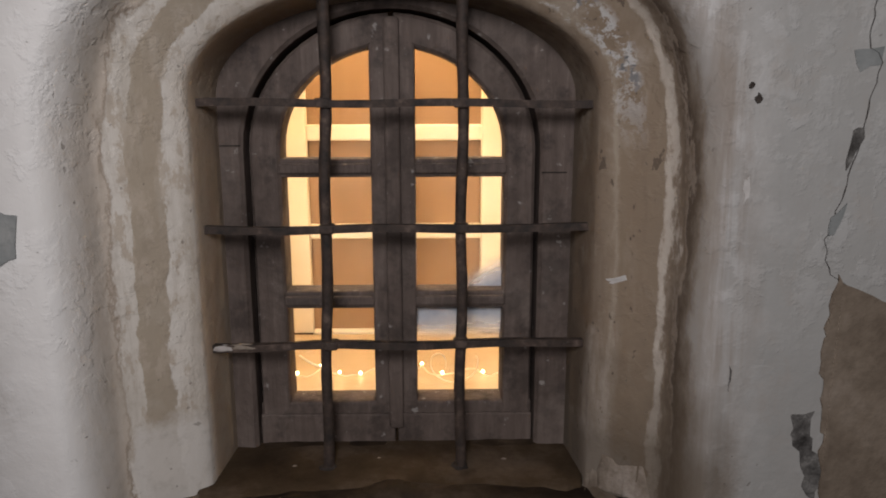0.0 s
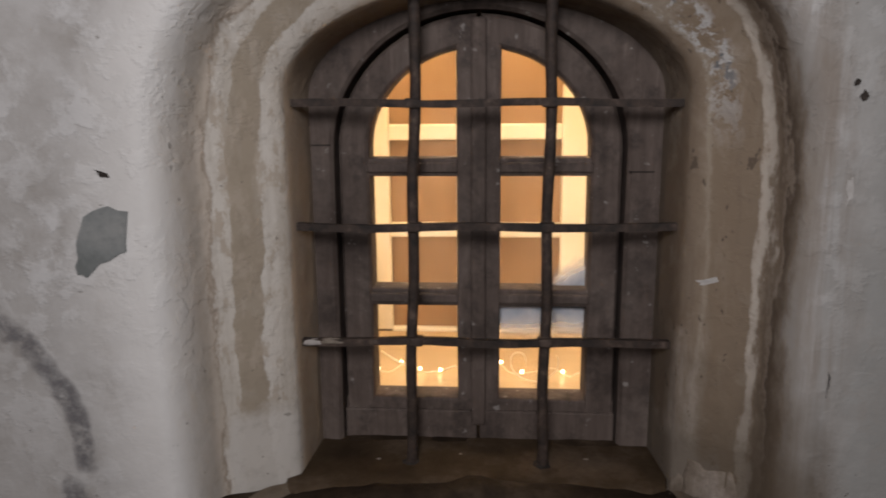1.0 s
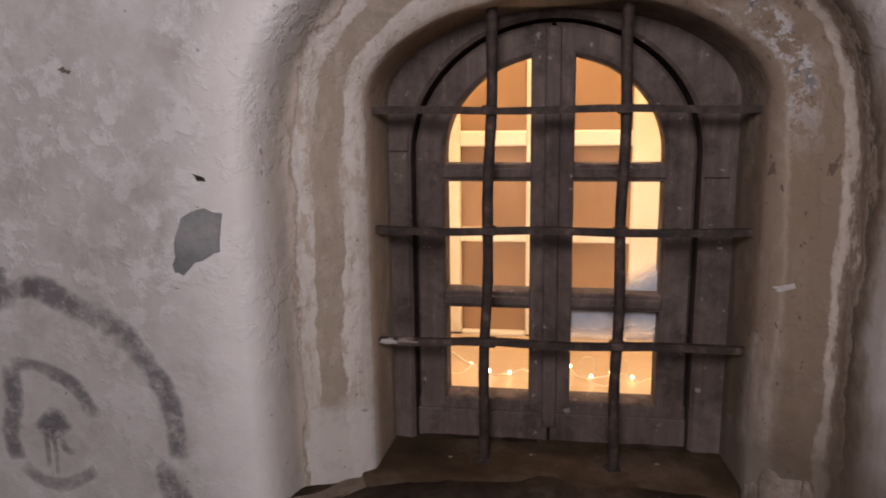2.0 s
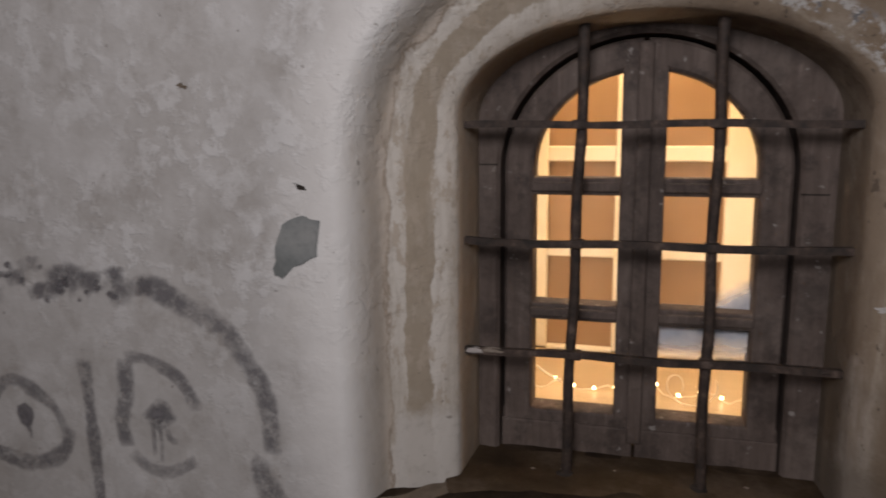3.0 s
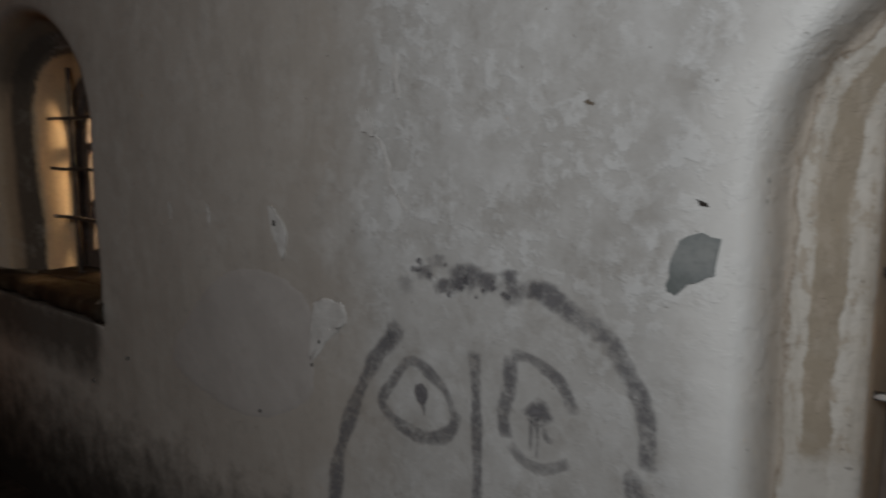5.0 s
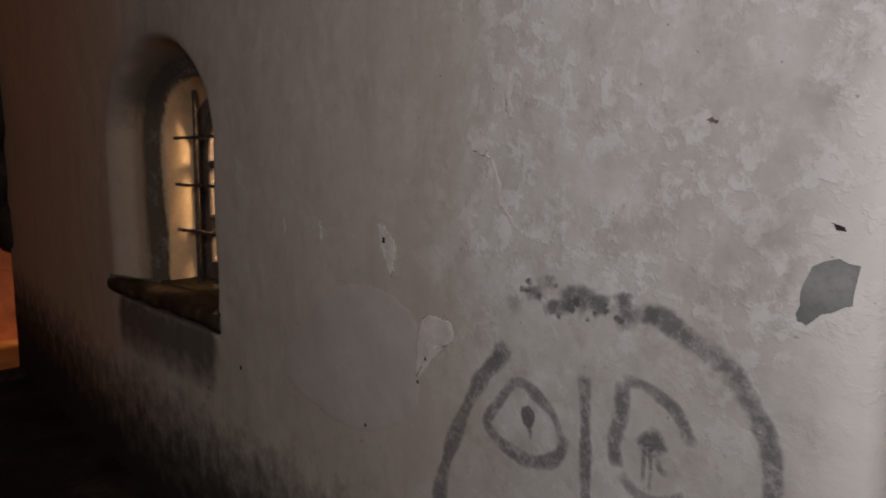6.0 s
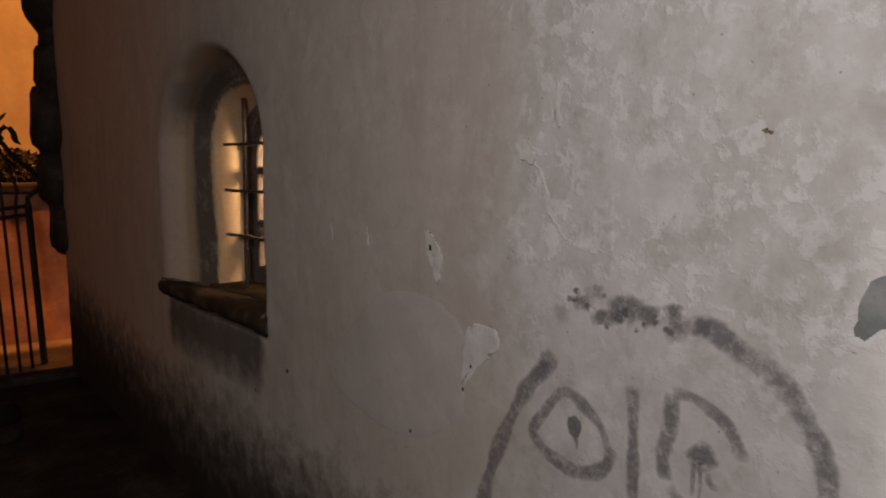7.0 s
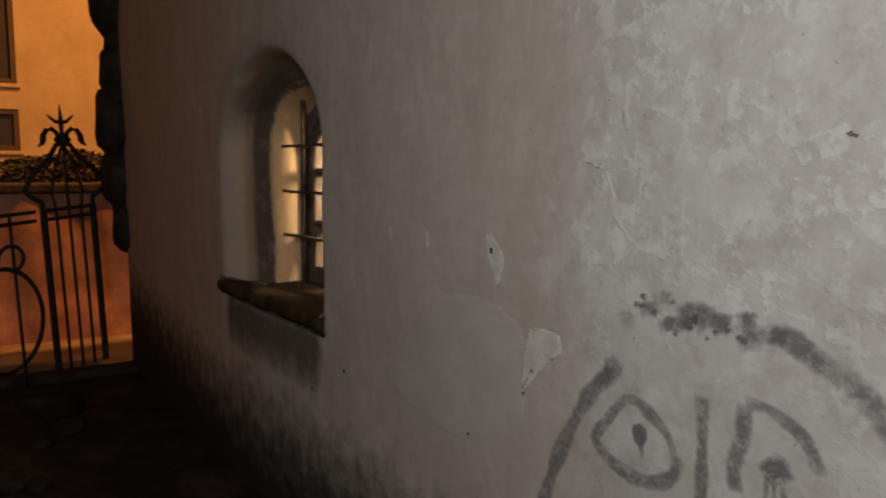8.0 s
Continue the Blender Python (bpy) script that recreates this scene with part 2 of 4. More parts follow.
def timber_material():
    m = Mat("weathered_painted_timber", 0.75)
    m.b.inputs["Specular IOR Level"].default_value = 0.25
    grain = m.noise(10, 5, 0.65, stretch=(6.0, 6.0, 0.7))
    blot = m.noise(14, 5, 0.7)
    c = m.ramp(grain, [(0.25, (0.072, 0.054, 0.045)), (0.55, (0.106, 0.081, 0.068)), (0.8, (0.160, 0.126, 0.108))])
    c = m.mix(m.ramp(blot, [(0.50, 0.0), (0.64, 0.8)]), c, (0.040, 0.031, 0.027))
    c = m.mix(m.ramp(m.noise(7, 5, 0.7, stretch=(9.0, 9.0, 0.8)), [(0.50, 0.0), (0.66, 0.55)]), c, (0.075, 0.056, 0.047))
    c = m.mix(m.ramp(m.noise(5, 4, 0.6), [(0.5, 0.0), (0.68, 0.45)]), c, (0.17, 0.14, 0.12))
    c = m.mix(m.ramp(m.noise(3.6, 6, 0.72, distort=0.4), [(0.50, 0.0), (0.64, 0.7)]), c, (0.048, 0.036, 0.030))
    c = m.mix(m.ramp(m.noise(40, 3), [(0.66, 0.0), (0.72, 0.7)]), c, (0.27, 0.25, 0.23))
    m.colour(c).bump(m.math("ADD", grain, m.math("MULTIPLY", blot, 1.6)), 0.8, 0.004)
    return m.m


def iron_material(name, dark, rust, light):
    m = Mat(name, 0.78, 0.12)
    n1, n2 = m.noise(30, 5, 0.7), m.noise(110, 3, 0.6)
    c = m.ramp(n1, [(0.35, dark), (0.55, rust), (0.75, light)])
    c = m.mix(m.ramp(n2, [(0.5, 0.0), (0.75, 0.6)]), c, dark)
    m.colour(c).bump(m.math("ADD", n1, n2), 0.6, 0.002)
    return m.m


def dirt_material(name, a, b, c, rough=0.85, scale=7.0, depth=0.01):
    m = Mat(name, rough)
    m.b.inputs["Specular IOR Level"].default_value = 0.12
    n1, n2 = m.noise(scale, 6, 0.65), m.noise(scale * 7, 4, 0.6)
    col = m.ramp(n1, [(0.34, a), (0.52, b), (0.72, c)])
    col = m.mix(m.ramp(n2, [(0.5, 0.0), (0.8, 0.55)]), col, a)
    m.colour(col).bump(m.math("ADD", n1, m.math("MULTIPLY", n2, 0.4)), 0.6, depth)
    return m.m


def spray_material():
    """Faded grey paint, thin towards the edges of each stroke."""
    m = Mat("faded_grey_paint", 0.85)
    n1, n2 = m.noise(46, 6, 0.75), m.noise(9, 4, 0.65)
    m.colour(m.ramp(n1, [(0.3, (0.085, 0.080, 0.086)), (0.7, (0.17, 0.163, 0.168))]))
    cover = m.math("MULTIPLY", m.attr("cover"), m.ramp(m.math("ADD", m.math("MULTIPLY", n1, 0.65), m.math("MULTIPLY", n2, 0.35)), [(0.40, 0.18), (0.56, 1.0)]))
    m.put(m.b.inputs["Alpha"], m.math("MULTIPLY", cover, 0.92))
    return m.m


def glass_material():
    m = Mat("old_window_glass", 0.04)
    m.b.inputs["Transmission Weight"].default_value = 1.0
    m.b.inputs["IOR"].default_value = 1.3
    m.colour((0.97, 0.96, 0.93))
    m.bump(m.noise(9, 2), 0.05, 0.004)
    return m.m


def dusty_glass_material():
    """Glass with a soft blue-grey film over its lower or upper edge."""
    m = Mat("misted_glass", 0.05)
    m.b.inputs["IOR"].default_value = 1.3
    film = m.attr("film")
    film = m.math("MULTIPLY", film, m.ramp(m.noise(11, 4), [(0.3, 0.55), (0.65, 1.0)]))
    m.colour(m.mix(film, (0.97, 0.96, 0.93), (0.30, 0.34, 0.40)))
    m.put(m.b.inputs["Transmission Weight"], m.math("SUBTRACT", 1.0, m.math("MULTIPLY", film, 0.92)))
    m.put(m.b.inputs["Roughness"], m.math("ADD", 0.05, m.math("MULTIPLY", film, 0.5)))
    return m.m


def plain_material(name, a, b, rough=0.6, scale=14.0, bump=0.15, stretch=None):
    m = Mat(name, rough)
    n = m.noise(scale, 5, 0.6, stretch=stretch)
    m.colour(m.ramp(n, [(0.3, a), (0.7, b)])).bump(n, bump, 0.004)
    return m.m


def glow_material(name, colour, strength):
    m = Mat(name, 0.4)
    m.colour(colour)
    m.put(m.b.inputs["Emission Color"], colour)
    m.b.inputs["Emission Strength"].default_value = strength
    return m.m


PLASTER = plaster_material()
TIMBER = timber_material()
IRON = iron_material("rusty_iron", (0.012, 0.009, 0.007), (0.046, 0.030, 0.022), (0.13, 0.094, 0.074))
GATE_IRON = iron_material("black_iron", (0.012, 0.011, 0.010), (0.022, 0.017, 0.014), (0.05, 0.035, 0.025))
SILL = dirt_material("grimy_sill_mortar", (0.014, 0.009, 0.006), (0.034, 0.023, 0.014), (0.085, 0.061, 0.041), 0.75, 8.0)
RENDER_COAT = dirt_material("bare_brown_render", (0.10, 0.078, 0.058), (0.155, 0.125, 0.095), (0.21, 0.175, 0.14), 0.9, 9.0)
GREY_COAT = dirt_material("exposed_grey_undercoat", (0.13, 0.14, 0.135), (0.185, 0.195, 0.19), (0.24, 0.245, 0.235), 0.9, 14.0, 0.004)
REPAIR = dirt_material("smooth_repair_plaster", (0.315, 0.292, 0.272), (0.342, 0.317, 0.296), (0.39, 0.366, 0.345), 0.9, 4.0, 0.006)
WORN = dirt_material("worn_limewash", (0.36, 0.345, 0.325), (0.44, 0.425, 0.405), (0.50, 0.49, 0.47), 0.9, 18.0, 0.005)
DARK_COAT = dirt_material("dark_broken_edge", (0.03, 0.028, 0.026), (0.10, 0.096, 0.09), (0.24, 0.235, 0.22), 0.95, 34.0)
MORTAR = dirt_material("crumbling_mortar", (0.13, 0.105, 0.08), (0.22, 0.185, 0.15), (0.34, 0.30, 0.26), 0.9, 14.0)
HOLE = dirt_material("deep_crack_grime", (0.018, 0.015, 0.013), (0.035, 0.029, 0.025), (0.06, 0.05, 0.042), 0.95, 30.0, 0.004)
SPRAY = spray_material()
GLASS = glass_material()
MISTED = dusty_glass_material()
SCREED = dirt_material("dusty_mortar_bed", (0.028, 0.018, 0.010), (0.052, 0.035, 0.020), (0.095, 0.070, 0.049), 0.9, 7.0, 0.004)
CREAM = plain_material("cream_gloss_paint", (0.74, 0.66, 0.50), (0.82, 0.74, 0.58), 0.45)
CURTAIN = plain_material("brown_blind_cloth", (0.27, 0.165, 0.085), (0.33, 0.205, 0.11), 0.55, 6.0, 0.1, (1.5, 1.0, 0.6))
BOARD = plain_material("varnished_pale_wood", (0.46, 0.34, 0.20), (0.54, 0.41, 0.25), 0.4, 9.0, 0.1, (0.6, 4.0, 1.0))
WIRE = plain_material("clear_wire", (0.84, 0.76, 0.58), (0.88, 0.80, 0.62), 0.3)
BULB = glow_material("warm_bulb", (1.0, 0.74, 0.40), 30.0)
STONE = dirt_material("dark_quoin_stone", (0.020, 0.016, 0.014), (0.04, 0.032, 0.026), (0.075, 0.06, 0.05), 0.9, 6.0, 0.02)
EARTH = dirt_material("dark_wet_ground", (0.010, 0.007, 0.006), (0.022, 0.016, 0.013), (0.055, 0.040, 0.031), 0.85, 3.0, 0.03)
STREET = dirt_material("street_setts", (0.09, 0.065, 0.05), (0.15, 0.11, 0.085), (0.22, 0.17, 0.13), 0.5, 3.0, 0.02)
FACADE = dirt_material("ochre_facade_plaster", (0.38, 0.30, 0.20), (0.46, 0.37, 0.25), (0.53, 0.44, 0.31), 0.9, 1.2, 0.01)
BRICK = dirt_material("reddish_rough_render", (0.28, 0.145, 0.10), (0.39, 0.195, 0.135), (0.50, 0.27, 0.19), 0.9, 5.0, 0.01)
DARK_WOOD = plain_material("dark_window_wood", (0.05, 0.028, 0.016), (0.085, 0.05, 0.03), 0.6)
DARK_PANE = plain_material("unlit_pane", (0.016, 0.011, 0.007), (0.03, 0.02, 0.013), 0.45)
LEAF = plain_material("night_leaf", (0.012, 0.009, 0.004), (0.024, 0.017, 0.008), 0.8)

# ---- mesh helpers ----


def thing(name, label, category, m=None, group="", kind=""):
    ob = new(name)
    ob.empty_display_size = 0.1
    if m is not None:
        ob.matrix_basis = m
    return tagged(ob, label, category, group, kind)


def finish(bm, name, material, smooth=True):
    bmesh.ops.recalc_face_normals(bm, faces=bm.faces)
    me = bpy.data.meshes.new(name)
    bm.to_mesh(me)
    bm.free()
    me.materials.append(material)
    if smooth:
        me.polygons.foreach_set("use_smooth", [True] * len(me.polygons))
    return me


def part(name, bm, material, parent, label="", smooth=False):
    ob = new(name, finish(bm, name, material, smooth))
    ob.parent = parent
    return tagged(ob, label)


def box(bm, x0, x1, y0, y1, z0, z1, bevel=0.0):
    made = bmesh.ops.create_cube(bm, size=1.0)["verts"]
    for v in made:
        v.co = Vector((x0 + (v.co.x + 0.5) * (x1 - x0), y0 + (v.co.y + 0.5) * (y1 - y0), z0 + (v.co.z + 0.5) * (z1 - z0)))
    if bevel:
        edges = list({e for v in made for e in v.link_edges})
        bmesh.ops.bevel(bm, geom=edges, offset=bevel, segments=2, affect="EDGES", profile=0.5)
    return bm


def tube(bm, points, radius, sides=8, wobble=0.0, seed=0, flat=1.0):
    """A bar along points; radius may be a list."""
    rnd = random.Random(seed)
    points = [Vector(p) for p in points]
    rings = []
    for i, p in enumerate(points):
        a, b = points[max(i - 1, 0)], points[min(i + 1, len(points) - 1)]
        along = (b - a).normalized()
        side = along.cross(Vector((0, 1, 0)))
        if side.length < 0.1:
            side = along.cross(Vector((1, 0, 0)))
        side.normalize()
        up = side.cross(along)
        r = radius[i] if isinstance(radius, (list, tuple)) else radius
        r *= 1 + rnd.uniform(-wobble, wobble)
        rings.append([bm.verts.new(p + r * (math.cos(k * math.tau / sides + math.pi / sides) * side + flat * math.sin(k * math.tau / sides + math.pi / sides) * up)) for k in range(sides)])
    for r0, r1 in zip(rings, rings[1:]):
        for k in range(sides):
            bm.faces.new((r0[k], r0[(k + 1) % sides], r1[(k + 1) % sides], r1[k]))
    bm.faces.new(rings[0][::-1])
    bm.faces.new(rings[-1])
    return bm


def arch(cx, a, z0, zs, b, n=28):
    """An arched outline from the foot of one jamb over the top to the other."""
    pts = [(cx - a, z0 + (zs - z0) * k / 8) for k in range(8)]
    pts += [(cx - a * math.cos(math.pi * k / n), zs + b * math.sin(math.pi * k / n)) for k in range(n + 1)]
    pts += [(cx + a, zs + (z0 - zs) * k / 8) for k in range(1, 9)]
    return pts


def arch_frame(bm, outer, inner, y0, y1, chamfer=0.006):
    """A solid arched band between two outlines of equal count."""
    loops = []
    n = len(outer)

    def mixed(p, q, d):
        v = Vector((q[0] - p[0], q[1] - p[1]))
        u = v.normalized() * d if v.length > 1e-6 else v
        return (p[0] + u.x, p[1] + u.y)

    o2 = [mixed(o, i, chamfer) for o, i in zip(outer, inner)]
    i2 = [mixed(i, o, chamfer) for o, i in zip(outer, inner)]
    for pts, y in ((outer, y1), (outer, y0 + chamfer), (o2, y0), (i2, y0), (inner, y0 + chamfer), (inner, y1)):
        loops.append([bm.verts.new((x, y, z)) for x, z in pts])
    for k in range(6):
        r0, r1 = loops[k], loops[(k + 1) % 6]
        for i in range(n - 1):
            bm.faces.new((r0[i], r0[i + 1], r1[i + 1], r1[i]))
    for i in (0, n - 1):
        bm.faces.new([lp[i] for lp in loops])
    return bm


# ---- the wall: s runs along it, d into it ----
def plan(s, d):
    return s, d


def uneven(s, z):
    p = Vector((s, z, 3.1))
    return 0.009 * noise.noise(p * 1.7) + 0.004 * noise.noise(p * 5.3) + 0.0018 * noise.noise(p * 15.0)


def on_wall(s, z, proud=0.0):
    x, y = plan(s, uneven(s, z) - proud)
    return Vector((x, y, z))


S_2, Z_2, K_2 = -3.48, 0.068, 1.03
SECOND = Matrix.Translation((S_2, 0.0, Z_2)) @ Matrix.Scale(K_2, 4)

S_END, Z_LOW, Z_TOP = -6.50, -0.3, 3.6
SIDE_N, TOP_N, BOT_N = 96, 60, 60

# rings of a niche: west edge, east edge, foot, springing, rise
OUTER_RING = (-0.478, 0.540, 0.862, 1.577, 0.43)
WIDE_RING = (-0.600, 0.654, 0.862, 1.600, 0.48)
LIP_RING = (-0.305, 0.388, 0.862, 1.655, 0.18)
TALL_RING = (-0.305, 0.388, 0.862, 1.655, 0.25)
FRAME_RING = (-0.285, 0.360, 0.862, 1.65, 0.168)
LIP_D, FRAME_D = 0.19, 0.455


def ring_points(ring, n_side, n_top, n_bot):
    """Loop: west side upwards, top, east side downwards, bottom back."""
    xl, xr, zb, zs, b = ring
    cx, a = (xl + xr) / 2, (xr - xl) / 2
    q = math.pi / 4
    fine = []
    for k in range(41):
        fine.append((xl, zb + (zs - zb) * k / 40))
    for k in range(1, 41):
        fine.append((cx - a * math.cos(q * k / 40), zs + b * math.sin(q * k / 40)))
    west = resample(fine, n_side)
    top = [(cx - a * math.cos(q + (math.pi - 2 * q) * k / n_top), zs + b * math.sin(q + (math.pi - 2 * q) * k / n_top)) for k in range(n_top)]
    east = [(2 * cx - x, z) for x, z in resample(fine[::-1], n_side)]
    bot = [(xr + (xl - xr) * k / n_bot, zb) for k in range(n_bot)]
    return west + top + east + bot


def resample(pts, n):
    """n points at even steps from the first, without the last."""
    acc = [0.0]
    for p, q in zip(pts, pts[1:]):
        acc.append(acc[-1] + math.dist(p, q))
    out, j = [], 0
    for k in range(n):
        want = acc[-1] * k / n
        while acc[j + 1] < want:
            j += 1
        f = (want - acc[j]) / max(acc[j + 1] - acc[j], 1e-9)
        out.append((pts[j][0] + f * (pts[j + 1][0] - pts[j][0]), pts[j][1] + f * (pts[j + 1][1] - pts[j][1])))
    return out


# depth, share of the way to the lip, tone band
PROFILE = [(0.0, 0.0, 0.0), (0.002, 0.03, 0.02), (0.006, 0.07, 0.05), (0.013, 0.115, 0.09), (0.024, 0.16, 0.13), (0.039, 0.20, 0.18), (0.057, 0.235, 0.23), (0.075, 0.265, 0.28), (0.089, 0.29, 0.32), (0.099, 0.32, 0.345), (0.106, 0.365, 0.375), (0.115, 0.43, 0.43),
           (0.124, 0.51, 0.50), (0.135, 0.60, 0.61), (0.146, 0.69, 0.72), (0.157, 0.78, 0.80), (0.168, 0.88, 0.89), (0.178, 0.95, 0.95), (0.185, 0.985, 0.985), (LIP_D, 1.0, 1.0)]


def build_wall():
    bm = bmesh.new()
    flat, keep = bm.verts.layers.float_vector.new("flat"), {}
    band, rim = bm.verts.layers.float.new("band"), bm.verts.layers.float.new("rim")
    side, sill_dark = bm.verts.layers.float.new("side"), bm.verts.layers.float.new("sill_dark")
    sober = bm.verts.layers.float.new("sober")

    def vert(s, d, z, b=0.0, r=1.0, e=0.0, local=None):
        key = (round(s, 4), round(d, 4), round(z, 4))
        if key in keep:
            return keep[key]
        x, y = plan(s, d + uneven(s, z) * (1.0 if d < 0.35 else 0.4))
        v = bm.verts.new((x, y, z))
        v[flat], v[band], v[rim], v[side] = Vector((s, d, z)), b, r, e
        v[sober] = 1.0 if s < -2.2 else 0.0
        if local:
            ls, lz = local
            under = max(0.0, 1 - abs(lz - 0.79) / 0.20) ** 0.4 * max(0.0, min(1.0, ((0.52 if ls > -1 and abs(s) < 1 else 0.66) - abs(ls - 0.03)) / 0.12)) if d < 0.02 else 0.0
            v[sill_dark] = max(under, min(1.0, max(0.0, (0.90 - lz) / 0.03)) if b > 0.1 else 0.0)
        keep[key] = v
        return v

    def rect_loop(s0, s1):
        loop = [(s0, Z_LOW + (Z_TOP - Z_LOW) * k / SIDE_N) for k in range(SIDE_N)]
        loop += [(s0 + (s1 - s0) * k / TOP_N, Z_TOP) for k in range(TOP_N)]
        loop += [(s1, Z_TOP + (Z_LOW - Z_TOP) * k / SIDE_N) for k in range(SIDE_N)]
        loop += [(s1 + (s0 - s1) * k / BOT_N, Z_LOW) for k in range(BOT_N)]
        return loop

    def panel(s0, s1, cs, cz, k_size=1.0, rim_ring=OUTER_RING, lip_ring=LIP_RING):
        n = 2 * SIDE_N + TOP_N + BOT_N
        outer = [(cs + k_size * x, cz + k_size * z) for x, z in ring_points(rim_ring, SIDE_N, TOP_N, BOT_N)]
        lip = [(cs + k_size * x, cz + k_size * z) for x, z in ring_points(lip_ring, SIDE_N, TOP_N, BOT_N)]
        deep = [(cs + k_size * x, cz + k_size * z) for x, z in ring_points(FRAME_RING, SIDE_N, TOP_N, BOT_N)]
        rect = rect_loop(s0, s1)
        rows = []
        steps = 44
        for k in range(steps):
            f = (k / steps) ** 0.75
            row = []
            for (a, c), (p, q) in zip(rect, outer):
                s, z = a + (p - a) * f, c + (q - c) * f
                away = math.dist((s, z), (p, q))
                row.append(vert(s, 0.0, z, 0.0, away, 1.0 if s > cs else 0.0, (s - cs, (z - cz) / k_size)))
            rows.append(row)
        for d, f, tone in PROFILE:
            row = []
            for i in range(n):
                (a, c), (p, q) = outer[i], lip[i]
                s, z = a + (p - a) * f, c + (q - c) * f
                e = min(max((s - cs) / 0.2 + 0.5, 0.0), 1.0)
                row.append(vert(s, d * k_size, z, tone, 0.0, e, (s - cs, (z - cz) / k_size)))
            rows.append(row)
        for k in range(1, 9):
            f = k / 8
            row = []
            for i in range(n):
                (a, c), (p, q) = lip[i], deep[i]
                s, z = a + (p - a) * f, c + (q - c) * f
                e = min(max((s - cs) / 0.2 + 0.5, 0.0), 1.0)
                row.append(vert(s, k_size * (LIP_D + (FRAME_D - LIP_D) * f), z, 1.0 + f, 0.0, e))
            rows.append(row)
        for r0, r1 in zip(rows, rows[1:]):
            for i in range(n):
                quad = [r0[i], r0[(i + 1) % n], r1[(i + 1) % n], r1[i]]
                if len(set(quad)) == 4:
                    bm.faces.new(quad)

    panel(-1.05, 1.15, 0.0, 0.0)
    panel(-4.90, -2.20, S_2, Z_2, K_2, WIDE_RING, TALL_RING)
    zs = [Z_LOW + (Z_TOP - Z_LOW) * k / SIDE_N for k in range(SIDE_N + 1)]

    def grid(s_list, e=0.0):
        cols = [[vert(s, 0.0, z, 0.0, min(abs(s - S_2) - 0.47, abs(s) - 0.48), e) for z in zs] for s in s_list]
        for c0, c1 in zip(cols, cols[1:]):
            for k in range(SIDE_N):
                bm.faces.new((c0[k], c1[k], c1[k + 1], c0[k + 1]))

    grid([-2.20 + 1.15 * k / 28 for k in range(29)])
    grid([S_END + (-4.90 - S_END) * k / 30 for k in range(31)])
    grid([1.15 + 2.0 * k / 20 for k in range(21)], 1.0)
    # the west end turns back into the building, with a rounded arris
    cols = []
    for k in range(16):
        turn = min(k / 6, 1.0) * math.pi / 2
        extra = max(k - 6, 0) * 0.25
        s = S_END - 0.09 * math.sin(turn)
        d = 0.09 * (1 - math.cos(turn)) + extra
        cols.append([vert(s, d, z, 0.0, 1.0) for z in zs])
    for c0, c1 in zip(cols, cols[1:]):
        for k in range(SIDE_N):
            bm.faces.new((c0[k], c1[k], c1[k + 1], c0[k + 1]))
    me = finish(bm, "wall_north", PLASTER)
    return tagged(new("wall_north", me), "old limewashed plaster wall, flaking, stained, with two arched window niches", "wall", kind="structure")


wall = build_wall()

# masonry between the niches, which gives the wall its thickness
def masonry(s0, s1, z0, z1, d0=0.03, d1=0.44):
    bm = bmesh.new()
    n = 16
    cols = []
    for k in range(n + 1):
        s = s0 + (s1 - s0) * k / n
        cols.append([bm.verts.new((*plan(s, d), z)) for d, z in ((d0, z0), (d1, z0), (d1, z1), (d0, z1))])
    for a, b in zip(cols, cols[1:]):
        for k in range(4):
            bm.faces.new((a[k], a[(k + 1) % 4], b[(k + 1) % 4], b[k]))
    bm.faces.new(cols[0]), bm.faces.new(cols[-1][::-1])
    return part("masonry", bm, RENDER_COAT, wall)


for s0, s1 in ((-6.48, -4.13), (-2.78, -0.48), (0.54, 3.14)):
    masonry(s0, s1, -0.29, 3.59)
for s0, s1, z0, z1 in ((-4.13, -2.78, -0.29, 0.90), (-4.13, -2.78, 2.24, 3.59), (-0.48, 0.54, -0.29, 0.83), (-0.48, 0.54, 2.06, 3.59)):
    masonry(s0, s1, z0, z1)

# body of the building behind the plaster, which closes the place
bm = bmesh.new()
box(bm, -6.58, 3.15, 2.2, 2.4, -0.3, 3.6)
box(bm, 3.15, 3.35, 0.05, 2.4, -0.3, 3.6)
tagged(new("wall_back", finish(bm, "wall_back", RENDER_COAT, False)), "plain inner wall behind the windows", "wall", kind="structure")
edge = [(3.35, 0.01), (-6.58, 0.01), (-6.58, 2.4), (3.35, 2.4)]
bm = bmesh.new()
rings = [[bm.verts.new((x, y, z)) for x, y in edge] for z in (3.6, 3.75)]
bm.faces.new(rings[0]), bm.faces.new(rings[1][::-1])
for i in range(len(edge)):
    j = (i + 1) % len(edge)
    bm.faces.new((rings[0][i], rings[0][j], rings[1][j], rings[1][i]))
tagged(new("roof_slab", finish(bm, "roof_slab", RENDER_COAT, False)), "plain rough slab over the wall", "roof", kind="structure")


